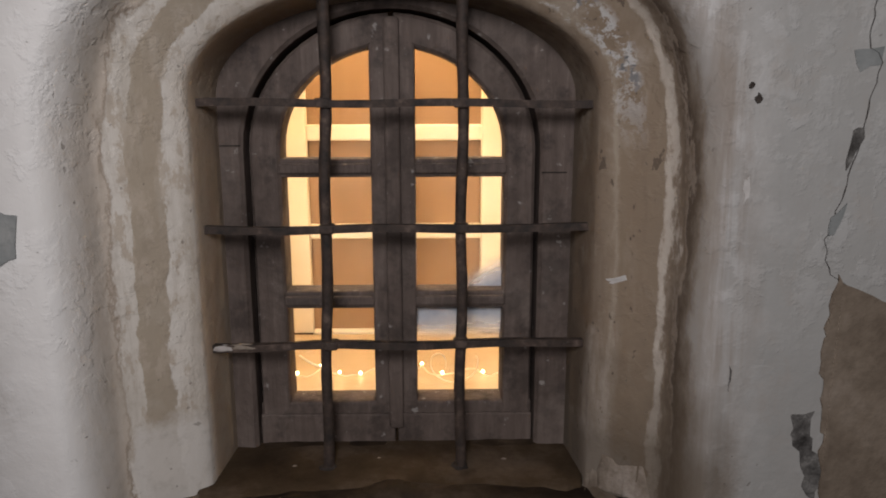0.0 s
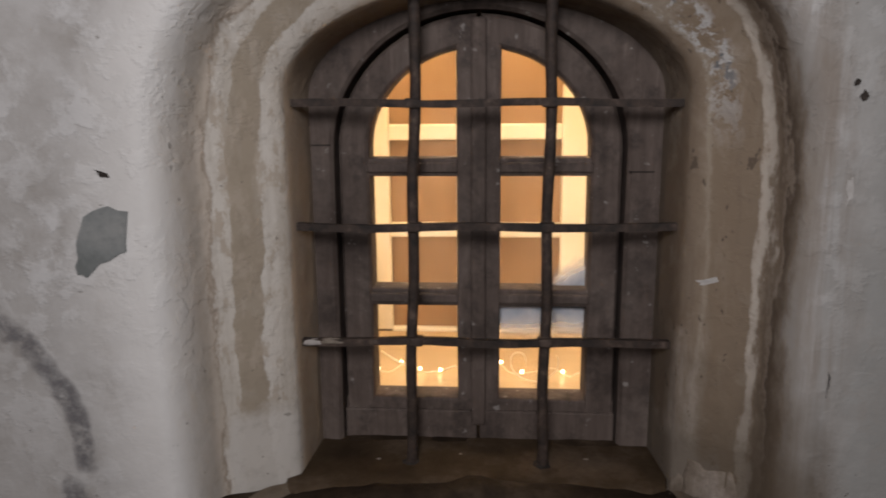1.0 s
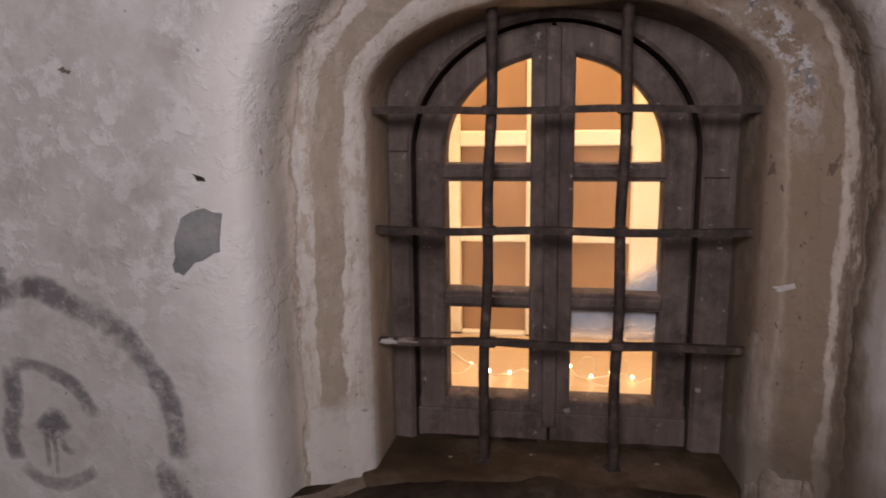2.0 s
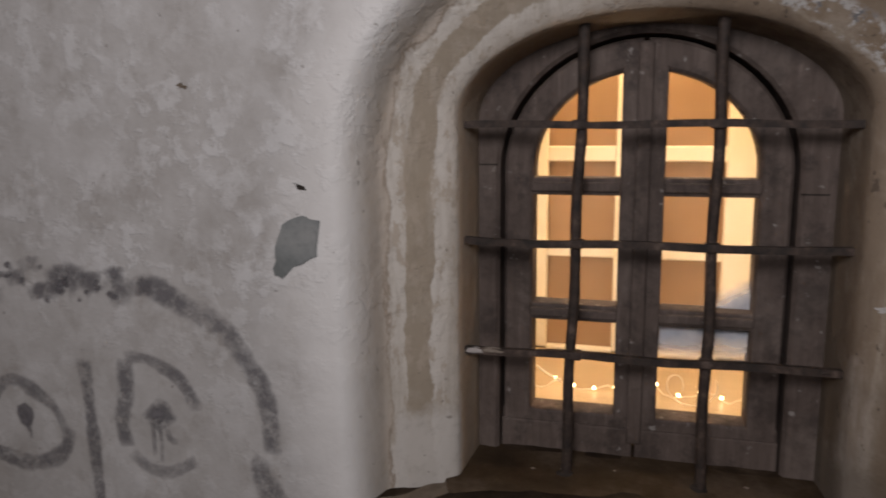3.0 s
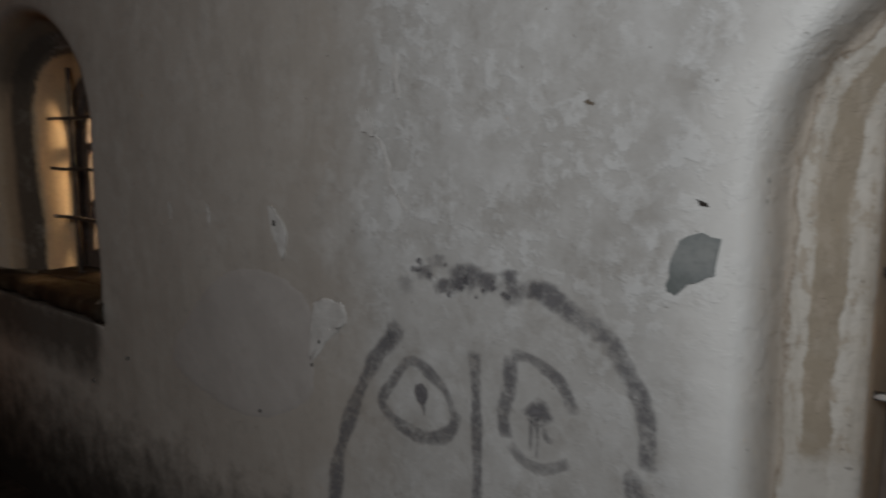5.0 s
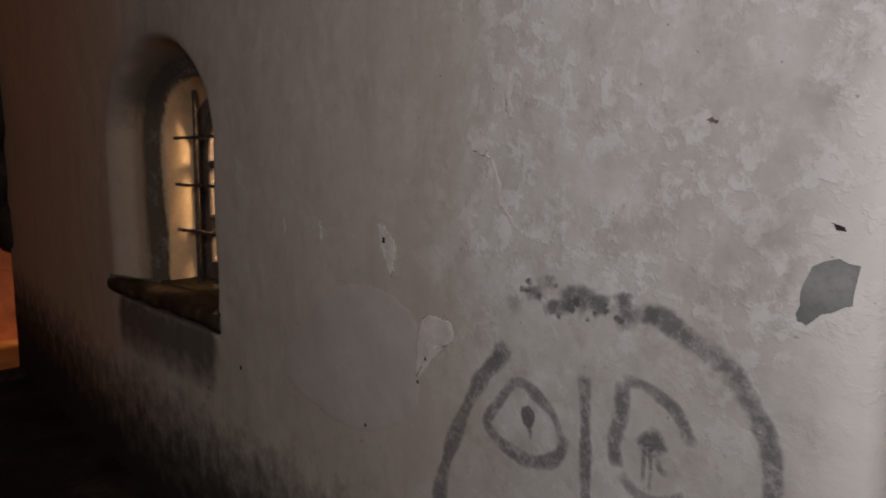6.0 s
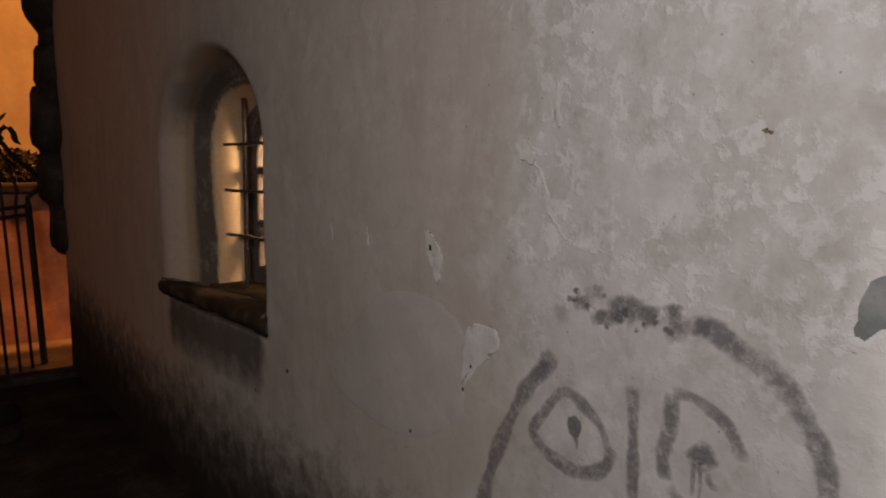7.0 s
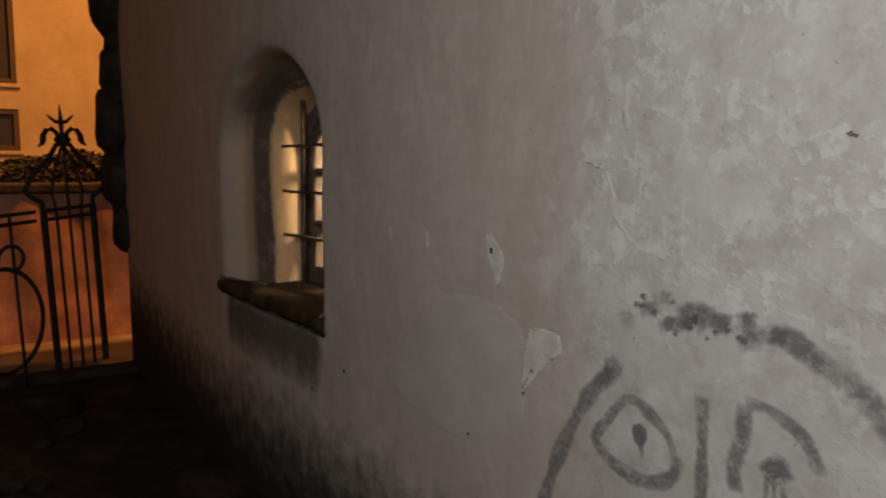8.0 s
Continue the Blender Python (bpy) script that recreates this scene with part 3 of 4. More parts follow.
# ---- patches, chips and cracks of the plaster ----
def patch(name, outline, material, proud=0.0025, label="", ragged=0.006, seed=1):
    """A thin irregular layer on the wall, from a short outline."""
    rnd = random.Random(seed)
    pts = []
    for (s0, z0), (s1, z1) in zip(outline, outline[1:] + outline[:1]):
        n = max(2, int(math.dist((s0, z0), (s1, z1)) / 0.012))
        for k in range(n):
            f = k / n
            pts.append((s0 + (s1 - s0) * f + rnd.uniform(-ragged, ragged), z0 + (z1 - z0) * f + rnd.uniform(-ragged, ragged)))
    bm = bmesh.new()
    top = [bm.verts.new(on_wall(s, z, proud)) for s, z in pts]
    foot = [bm.verts.new(on_wall(s, z, -0.004)) for s, z in pts]
    bmesh.ops.triangulate(bm, faces=[bm.faces.new(top)])
    for i in range(len(pts)):
        j = (i + 1) % len(pts)
        bm.faces.new((top[i], foot[i], foot[j], top[j]))
    return part(name, bm, material, wall, label)


def soft_patch(outline, material, label, seed, thick=0.003):
    """A rounded coat of plaster that follows the wall and thins out to its edge."""
    rnd = random.Random(seed)
    pts, n_all = [], len(outline)
    for i in range(n_all):
        p0, p1, p2, p3 = outline[i - 1], outline[i], outline[(i + 1) % n_all], outline[(i + 2) % n_all]
        for k in range(10):
            u = k / 10
            pts.append(tuple(0.5 * (2 * p1[a] + (p2[a] - p0[a]) * u + (2 * p0[a] - 5 * p1[a] + 4 * p2[a] - p3[a]) * u * u + (3 * p1[a] - p0[a] - 3 * p2[a] + p3[a]) * u ** 3) + rnd.uniform(-0.003, 0.003) for a in (0, 1)))
    cs, cz = sum(p[0] for p in pts) / len(pts), sum(p[1] for p in pts) / len(pts)
    bm = bmesh.new()
    rings = []
    for f, p in ((0.1, 1), (0.25, 1), (0.4, 1), (0.55, 1), (0.7, 1), (0.82, 0.95), (0.92, 0.7), (0.97, 0.4), (1.0, -0.4)):
        rings.append([bm.verts.new(on_wall(cs + (s - cs) * f, cz + (z - cz) * f, thick * p)) for s, z in pts])
    bm.faces.new(rings[0])
    for r0, r1 in zip(rings, rings[1:]):
        for i in range(len(pts)):
            j = (i + 1) % len(pts)
            bm.faces.new((r0[i], r0[j], r1[j], r1[i]))
    return part("repair_patch", bm, material, wall, label, True)


def crack(points, width, seed, material=None):
    """A thin streak along points on the wall, a dark gash unless another material is given."""
    rnd = random.Random(seed)
    path = []
    for (s0, z0), (s1, z1) in zip(points, points[1:]):
        n = max(2, int(math.dist((s0, z0), (s1, z1)) / 0.012))
        path += [(s0 + (s1 - s0) * k / n + rnd.uniform(-0.003, 0.003), z0 + (z1 - z0) * k / n + rnd.uniform(-0.003, 0.003)) for k in range(n)]
    path.append(points[-1])
    bm = bmesh.new()
    rows = []
    for i, (s, z) in enumerate(path):
        w = width * rnd.uniform(0.35, 1.0) * (0.25 if i in (0, len(path) - 1) else 1.0)
        rows.append([bm.verts.new(on_wall(s - w / 2, z, 0.001)), bm.verts.new(on_wall(s, z, 0.0022)), bm.verts.new(on_wall(s + w / 2, z, 0.001))])
    for a, b in zip(rows, rows[1:]):
        bm.faces.new((a[0], a[1], b[1], b[0])), bm.faces.new((a[1], a[2], b[2], b[1]))
    return part("crack", bm, material or HOLE, wall, "narrow crack-like streak on the plaster")


patch("bare_patch", [(-0.571, 1.475), (-0.542, 1.493), (-0.504, 1.484), (-0.510, 1.423), (-0.555, 1.399), (-0.575, 1.377), (-0.592, 1.386), (-0.588, 1.434)], GREY_COAT, label="grey undercoat where limewash fell off", ragged=0.003, seed=3)
patch("chip", [(-0.546, 1.550), (-0.533, 1.545), (-0.526, 1.537), (-0.538, 1.539)], HOLE, ragged=0.002, seed=4)
# small crescent of shadow, laid on the plaster as a darker sliver
patch("chip", [(-0.769, 1.716), (-0.758, 1.721), (-0.747, 1.715), (-0.750, 1.711), (-0.758, 1.714)], RENDER_COAT, 0.0012, ragged=0.002, seed=5)
patch("bare_render", [(0.715, 1.384), (0.752, 1.361), (0.803, 1.340), (1.026, 1.296), (1.076, 0.552), (0.705, 0.583), (0.728, 1.026), (0.712, 1.183), (0.704, 1.295)], RENDER_COAT, label="brown render laid bare below the plaster", ragged=0.006, seed=6)
patch("bare_patch", [(0.670, 1.165), (0.705, 1.167), (0.707, 1.116), (0.725, 1.059), (0.720, 1.004), (0.704, 1.027), (0.690, 1.083), (0.667, 1.129)], DARK_COAT, 0.0012, ragged=0.006, seed=7)
patch("bare_patch", [(0.709, 1.713), (0.745, 1.724), (0.747, 1.696), (0.721, 1.688)], GREY_COAT, 0.0012, ragged=0.004, seed=8)
patch("bare_patch", [(0.718, 1.604), (0.735, 1.607), (0.726, 1.570), (0.712, 1.547)], DARK_COAT, ragged=0.003, seed=9)
patch("bare_patch", [(0.698, 1.475), (0.719, 1.494), (0.711, 1.457), (0.695, 1.447)], GREY_COAT, ragged=0.003, seed=10)
crack([(0.732, 1.813), (0.728, 1.722), (0.747, 1.699), (0.732, 1.609), (0.722, 1.553), (0.707, 1.486), (0.694, 1.441), (0.701, 1.396), (0.715, 1.382)], 0.0024, 11)
# shadow under the broken plaster lip, drawn as a dark strip
crack([(0.715, 1.382), (0.752, 1.359), (0.803, 1.339)], 0.006, 12)
for k, (s, z, r) in enumerate([(0.563, 1.668, 0.0036), (0.575, 1.650, 0.0055), (0.742, 1.807, 0.010)]):
    patch("pit", [(s + r * math.cos(a), z + r * 1.2 * math.sin(a)) for a in (0.2, 1.5, 2.9, 4.4, 5.4)], HOLE, ragged=0.002, seed=20 + k)
crack([(0.565, 1.246), (0.567, 1.222), (0.563, 1.202)], 0.0035, 31, DARK_COAT)
patch("bare_patch", [(0.563, 1.531), (0.570, 1.535), (0.572, 1.505), (0.565, 1.494)], WORN, 0.0015, ragged=0.003, seed=33)


bm = bmesh.new()
rim_pts = [(0.404, 0.176, 1.338), (0.420, 0.161, 1.343), (0.437, 0.147, 1.352), (0.440, 0.145, 1.344), (0.421, 0.161, 1.333), (0.407, 0.174, 1.333)]
top_v = [bm.verts.new((x - 0.003, y - 0.0025, z)) for x, y, z in rim_pts]
low_v = [bm.verts.new((x + 0.01, y + 0.008, z)) for x, y, z in rim_pts]
bm.faces.new(top_v)
for i in range(6):
    bm.faces.new((top_v[i], low_v[i], low_v[(i + 1) % 6], top_v[(i + 1) % 6]))
part("chip", bm, WORN, wall, "fresh pale chip")


# broken mortar at the foot of the east splay
def splay_at(v):
    for (d0, f0, _), (d1, f1, _) in zip(PROFILE, PROFILE[1:]):
        if f0 <= v <= f1:
            return 0.540 - 0.152 * v, d0 + (d1 - d0) * (v - f0) / (f1 - f0)
    return 0.388, LIP_D


def broken_mortar(v0, v1, low, high, thick, seed, material):
    rnd = random.Random(seed)
    bm = bmesh.new()
    rows = []
    n = 22
    for i in range(n + 1):
        f = i / n
        x, y = splay_at(v0 + (v1 - v0) * f)
        crest = low + (high - low) * (0.55 + 0.45 * noise.noise(Vector((f * 1.9, seed * 2.7, 0))) + 0.10 * noise.noise(Vector((f * 5.0, seed, 4)))) * min(1.0, 6 * f + 0.2, 6 * (1 - f) + 0.2) + rnd.uniform(-0.0015, 0.0015)
        out = thick * (0.5 + 0.9 * math.sin(math.pi * f)) + rnd.uniform(-0.002, 0.002)
        row = []
        for k, (g, p) in enumerate(((1.0, -0.006), (0.99, 0.6), (0.93, 1.0), (0.7, 1.1), (0.4, 1.25), (0.0, 1.6))):
            q = 0.003 * noise.noise(Vector((i * 0.7, k * 0.9, seed)))
            row.append(bm.verts.new((x - 0.86 * (out * p + q), y - 0.5 * (out * p + q), low + (crest - low) * g)))
        rows.append(row)
    for a, b in zip(rows, rows[1:]):
        for k in range(5):
            bm.faces.new((a[k], a[k + 1], b[k + 1], b[k]))
    part("broken_mortar", bm, material, wall, "crumbling grey mortar edge", True)


broken_mortar(0.34, 0.90, 0.945, 1.035, 0.0035, 5, MORTAR)
broken_mortar(0.84, 1.0, 0.935, 0.99, 0.003, 6, MORTAR)


def drip(outline, seed):
    patch("plaster_drip", outline, WORN, 0.006, ragged=0.003, seed=seed)


drip([(-1.741, 1.474), (-1.717, 1.467), (-1.670, 1.416), (-1.671, 1.370), (-1.690, 1.330), (-1.708, 1.369), (-1.729, 1.410)], 41)
patch("pit", [(-1.720, 1.436), (-1.708, 1.436), (-1.710, 1.419), (-1.720, 1.420)], HOLE, 0.0075, ragged=0.002, seed=45)
drip([(-1.386, 1.713), (-1.353, 1.723), (-1.320, 1.677), (-1.331, 1.658), (-1.369, 1.673)], 42)
crack([(-1.342, 1.673), (-1.304, 1.641), (-1.287, 1.587), (-1.277, 1.546), (-1.222, 1.488)], 0.026, 46, WORN)
crack([(-1.254, 1.844), (-1.258, 1.802), (-1.251, 1.744)], 0.034, 43, WORN)
crack([(-1.265, 1.787), (-1.262, 1.757)], 0.004, 47, DARK_COAT)
soft_patch([(-2.323, 0.930), (-2.174, 1.115), (-2.000, 1.248), (-1.827, 1.290), (-1.662, 1.268), (-1.580, 1.202), (-1.574, 1.066), (-1.595, 0.950), (-1.836, 0.840), (-2.105, 0.848)], REPAIR, "smooth rounded plaster repair", 48, 0.0022)
soft_patch([(-1.565, 1.224), (-1.464, 1.242), (-1.440, 1.195), (-1.515, 1.130), (-1.580, 1.062), (-1.594, 1.095)], WORN, "rough pale plaster dab", 49, 0.0032)
for k, (s, z, r) in enumerate([(-1.547, 1.123, 0.004), (-1.580, 1.053, 0.003), (-1.815, 0.868, 0.0035), (-2.630, 0.868, 0.005), (-2.936, 0.717, 0.005)]):
    patch("pit", [(s + r * math.cos(a), z + r * 1.4 * math.sin(a)) for a in (0.2, 1.5, 2.9, 4.4, 5.4)], DARK_COAT, 0.0055, ragged=0.002, seed=60 + k)
for k, (s, z) in enumerate([(-2.280, 1.432), (-2.046, 1.434)]):
    crack([(s - 0.006, z + 0.028), (s, z), (s + 0.002, z - 0.03)], 0.022, 70 + k, WORN)


# ---- the drawing on the wall ----
def stroke(parent, points, width, seed, strength=1.0):
    """A band of paint along points on the wall, fading at its edges."""
    rnd = random.Random(seed)
    path = []
    n_all = len(points)
    for i in range(n_all - 1):
        p0, p1, p2, p3 = points[max(i - 1, 0)], points[i], points[i + 1], points[min(i + 2, n_all - 1)]
        n = max(3, int(math.dist(p1, p2) / 0.01))
        for k in range(n):
            t = k / n
            path.append(tuple(0.5 * (2 * p1[a] + (p2[a] - p0[a]) * t + (2 * p0[a] - 5 * p1[a] + 4 * p2[a] - p3[a]) * t * t + (3 * p1[a] - p0[a] - 3 * p2[a] + p3[a]) * t ** 3) for a in (0, 1)))
    path.append(points[-1])
    bm = bmesh.new()
    cover = bm.verts.layers.float.new("cover")
    rows = []
    last = len(path) - 1
    for i, (s, z) in enumerate(path):
        a, b = path[max(i - 1, 0)], path[min(i + 1, last)]
        along = Vector((b[0] - a[0], b[1] - a[1])).normalized()
        side = Vector((-along.y, along.x))
        w = width * (1.0 + 0.35 * noise.noise(Vector((i * 0.16, seed, 0.5))) + 0.18 * noise.noise(Vector((i * 0.55, seed, 2.5))))
        ends = min(1.0, min(i, last - i) / 3 + 0.15)
        row = []
        for f, c in ((-0.66, 0.0), (-0.40, 0.8), (-0.15, 1.0), (0.15, 1.0), (0.40, 0.8), (0.66, 0.0)):
            f += 0.10 * noise.noise(Vector((i * 0.8, f * 9, seed)))
            v = bm.verts.new(on_wall(s + side.x * w * f, z + side.y * w * f, 0.0016))
            v[cover] = c * ends * strength * (0.8 + 0.4 * noise.noise(Vector((i * 0.11, seed * 3.3, 7.0))))
            row.append(v)
        rows.append(row)
    for a, b in zip(rows, rows[1:]):
        for k in range(5):
            bm.faces.new((a[k], a[k + 1], b[k + 1], b[k]))
    return part("paint_stroke", bm, SPRAY, parent)


def dab(parent, s, z, w, h, seed):
    """A round blot of paint, thin at its rim."""
    bm = bmesh.new()
    cover = bm.verts.layers.float.new("cover")
    rings = []
    for f, c in ((0.25, 1.4), (0.6, 1.3), (0.85, 0.9), (1.1, 0.0)):
        ring = []
        for k in range(20):
            a = math.tau * k / 20
            g = f * (1 + 0.22 * noise.noise(Vector((math.cos(a) * 1.6, math.sin(a) * 1.6, seed))))
            v = bm.verts.new(on_wall(s + w * g * math.cos(a), z + h * g * math.sin(a), 0.0017))
            v[cover] = c
            ring.append(v)
        rings.append(ring)
    bm.faces.new(rings[0])
    for r0, r1 in zip(rings, rings[1:]):
        for k in range(20):
            bm.faces.new((r0[k], r0[(k + 1) % 20], r1[(k + 1) % 20], r1[k]))
    return part("paint_dab", bm, SPRAY, parent)


drawing = thing("graffiti", "faded grey painted round drawing on the flaking plaster wall", "graffiti")
stroke(drawing, [(-1.251, 1.219), (-1.266, 1.197), (-1.292, 1.164)], 0.040, 1, 1.0)
stroke(drawing, [(-1.264, 1.182), (-1.304, 1.154), (-1.350, 1.098), (-1.406, 0.998), (-1.459, 0.881), (-1.490, 0.762), (-1.510, 0.624)], 0.040, 2)
stroke(drawing, [(-0.884, 1.353), (-0.840, 1.348), (-0.784, 1.318), (-0.709, 1.283), (-0.662, 1.224), (-0.627, 1.160), (-0.617, 1.095), (-0.617, 1.039)], 0.036, 3)
stroke(drawing, [(-0.633, 1.029), (-0.643, 1.002), (-0.626, 0.962), (-0.616, 0.919), (-0.609, 0.810)], 0.046, 4)
stroke(drawing, [(-1.269, 0.969), (-1.318, 1.010), (-1.285, 1.062), (-1.231, 1.127), (-1.191, 1.134), (-1.153, 1.115), (-1.105, 1.083), (-1.082, 1.029)], 0.026, 5, 0.8)
stroke(drawing, [(-1.076, 1.043), (-1.088, 1.000), (-1.132, 0.966), (-1.203, 0.955), (-1.278, 0.973)], 0.032, 6)
stroke(drawing, [(-1.023, 1.196), (-1.019, 1.109), (-1.018, 1.008), (-1.017, 0.853), (-1.022, 0.716)], 0.028, 7)
stroke(drawing, [(-0.938, 1.018), (-0.945, 1.071), (-0.930, 1.128), (-0.923, 1.203)], 0.030, 8)
stroke(drawing, [(-0.925, 1.207), (-0.876, 1.207), (-0.813, 1.179), (-0.786, 1.144), (-0.775, 1.109)], 0.026, 9, 0.85)
stroke(drawing, [(-0.929, 1.010), (-0.894, 0.981), (-0.845, 0.975), (-0.782, 1.007)], 0.024, 10, 0.6)
dab(drawing, -1.183, 1.062, 0.022, 0.025, 3.0)
stroke(drawing, [(-1.181, 1.050), (-1.177, 1.020)], 0.018, 11, 1.2)
stroke(drawing, [(-1.177, 1.035), (-1.174, 1.008)], 0.010, 12)
stroke(drawing, [(-0.876, 1.113), (-0.858, 1.094), (-0.843, 1.069)], 0.052, 13, 1.5)
stroke(drawing, [(-0.873, 1.086), (-0.876, 1.008)], 0.009, 14)
stroke(drawing, [(-0.857, 1.084), (-0.861, 0.993)], 0.009, 15)
stroke(drawing, [(-0.843, 1.074), (-0.837, 1.045), (-0.818, 1.041)], 0.014, 16)
rnd = random.Random(17)
for k, (s, z, w, l, c) in enumerate([(-1.170, 1.349, 0.030, 0.05, 1.0), (-1.134, 1.379, 0.030, 0.05, 1.0), (-1.108, 1.326, 0.030, 0.07, 1.3), (-1.067, 1.349, 0.040, 0.05, 1.1), (-1.027, 1.356, 0.052, 0.06, 1.1),
                                     (-0.987, 1.349, 0.046, 0.05, 1.0), (-0.927, 1.368, 0.026, 0.04, 1.3), (-0.922, 1.335, 0.040, 0.06, 0.9), (-0.873, 1.348, 0.030, 0.05, 0.8), (-1.228, 1.314, 0.034, 0.05, 0.5)]):
    stroke(drawing, [(s - l / 2, z - 0.008), (s, z + 0.004), (s + l / 2, z)], w, 40 + k, c)
for k in range(16):
    s = rnd.uniform(-1.21, -0.92)
    z = 1.33 + rnd.uniform(-0.03, 0.045) * (1.0 if s < -1.08 else 0.6)
    l = rnd.uniform(0.004, 0.012)
    stroke(drawing, [(s - l, z), (s, z + rnd.uniform(-0.008, 0.008)), (s + l, z + rnd.uniform(-0.006, 0.006))], rnd.uniform(0.008, 0.016), 90 + k, 1.5)

# ---- window, grate and sill of a niche ----
CX = -0.030
WIN = Matrix.Translation((0.058, -0.099, 0.1165)) @ Matrix.Scale(0.934, 4)
GLASS_Y, SASH_Y, FRAME_Y = 0.530, 0.480, 0.455


def build_window(m):
    win = thing("casement_window", "weathered grey-brown timber arched casement window with small panes, lit from within", "window", m, "arched windows")
    outer = arch(CX, 0.420, 0.880, 1.540, 0.380)
    sash_edge = arch(CX, 0.302, 0.880, 1.538, 0.276)
    glass_edge = arch(CX, 0.232, 0.975, 1.538, 0.206)
    bm = arch_frame(bmesh.new(), outer, sash_edge, FRAME_Y, 0.60, 0.008)
    part("outer_frame", bm, TIMBER, win)
    bm = arch_frame(bmesh.new(), outer, arch(CX, 0.276, 0.880, 1.538, 0.250), 0.558, 0.602, 0.004)
    part("rebate", bm, TIMBER, win)
    bm = box(bmesh.new(), CX - 0.302, CX + 0.302, SASH_Y + 0.02, 0.60, 0.860, 0.882, 0.004)
    part("bottom_rail", bm, TIMBER, win)
    for side in (-1, 1):
        half_o = [p for p in sash_edge if (p[0] - CX) * side > -1e-6]
        half_g = [p for p in glass_edge if (p[0] - CX) * side > -1e-6]
        gap = [(CX + side * max(abs(x - CX) - 0.0, 0.003), z) for x, z in half_o]
        inner = [(CX + side * max(abs(x - CX), 0.045), z) for x, z in half_g]
        bm = bmesh.new()
        shrunk = [(x - side * 0.007 if abs(x - CX) > 0.01 else x, z - (0.006 if z > 1.54 else 0)) for x, z in gap]
        arch_frame(bm, shrunk, inner, SASH_Y, 0.555, 0.007)
        sash = part("sash", bm, TIMBER, win)
        bm = bmesh.new()
        x0, x1 = (CX + 0.004, CX + 0.046) if side > 0 else (CX - 0.046, CX - 0.004)
        box(bm, x0, x1, SASH_Y + 0.001, 0.553, 0.920, 1.805, 0.004)
        part("meeting_stile", bm, TIMBER, sash)
        bm = bmesh.new()
        x0, x1 = sorted((CX + side * 0.004, CX + side * 0.298))
        box(bm, x0, x1, SASH_Y + 0.002, 0.552, 0.884, 0.985, 0.006)
        box(bm, x0 - 0.001, x1 + 0.001, SASH_Y - 0.005, SASH_Y + 0.01, 0.884, 0.958, 0.004)
        part("sash_rail", bm, TIMBER, sash)
        for z in (1.499, 1.216):
            bm = bmesh.new()
            x0, x1 = sorted((CX + side * 0.044, CX + side * 0.236))
            box(bm, x0, x1, SASH_Y + 0.006, 0.548, z - 0.019, z + 0.019, 0.004)
            box(bm, x0, x1, SASH_Y - 0.004, SASH_Y + 0.008, z - 0.011, z + 0.010, 0.004)
            part("glazing_bar", bm, TIMBER, sash)
        for z0, z1 in ((0.975, 1.203), (1.228, 1.488), (1.510, 1.75)):
            bm = bmesh.new()
            film = bm.verts.layers.float.new("film")
            xs = [CX + side * (0.04 + 0.2 * k / 12) for k in range(13)]
            zl = [z0 + (z1 - z0) * k / 14 for k in range(15)]
            cols = []
            for x in xs:
                col = []
                for z in zl:
                    top = 1.538 + 0.212 * math.sqrt(max(0.0, 1 - ((x - CX) / 0.241) ** 2))
                    v = bm.verts.new((x, GLASS_Y, min(z, top) if z1 > 1.7 else z))
                    if side > 0:
                        lower = max(0.0, min(1.0, (z - 1.115) / 0.06)) if z1 < 1.25 else max(0.0, min(1.0, (1.30 - 0.05 * abs(x - CX - 0.23) / 0.1 - z) / 0.05)) * max(0.0, min(1.0, (x - CX - 0.13) / 0.04)) if z1 < 1.5 else 0.0
                        v[film] = lower
                    col.append(v)
                cols.append(col)
            for c0, c1 in zip(cols, cols[1:]):
                for k in range(14):
                    bm.faces.new((c0[k], c1[k], c1[k + 1], c0[k + 1]))
            pane = part("pane", bm, MISTED if side > 0 and z1 < 1.5 else GLASS, sash)
            pane.visible_shadow = False
            solid = pane.modifiers.new("thickness", "SOLIDIFY")
            solid.thickness = 0.003
    for x0, x1, z in ((-0.385, -0.336, 1.548), (0.275, 0.326, 1.492)):
        part("joint", box(bmesh.new(), x0, x1, FRAME_Y - 0.0015, FRAME_Y + 0.004, z - 0.0014, z + 0.0014), HOLE, win, "dark open joint")
    # cover strip over the meeting stiles
    bm = box(bmesh.new(), CX - 0.016, CX + 0.016, SASH_Y - 0.012, SASH_Y + 0.004, 0.925, 1.80, 0.005)
    part("cover_strip", bm, TIMBER, win)
    return win


IN_Y = 0.95


def build_lining(m):
    """The cream boards of the reveal between the outer and the inner window."""
    lining = thing("window_lining", "cream-painted boards lining the space between outer and inner window", "window lining", m, "window linings")
    for x0, x1 in ((-0.40, -0.36), (0.42, 0.46)):
        part("side_board", box(bmesh.new(), x0, x1, 0.466, IN_Y + 0.02, 0.94, 2.36, 0.003), CREAM, lining)
    # unseen boards above the arch, added to enclose the hidden lamp
    part("head_board", box(bmesh.new(), -0.36, 0.42, 0.466, IN_Y + 0.02, 2.32, 2.36, 0.003), CREAM, lining)
    part("front_board", box(bmesh.new(), -0.36, 0.42, 0.466, 0.478, 1.88, 2.32, 0.003), CREAM, lining)
    part("window_board", box(bmesh.new(), -0.36, 0.42, 0.466, IN_Y - 0.002, 0.945, 0.985, 0.004), BOARD, lining, "varnished pale wooden board")
    return lining


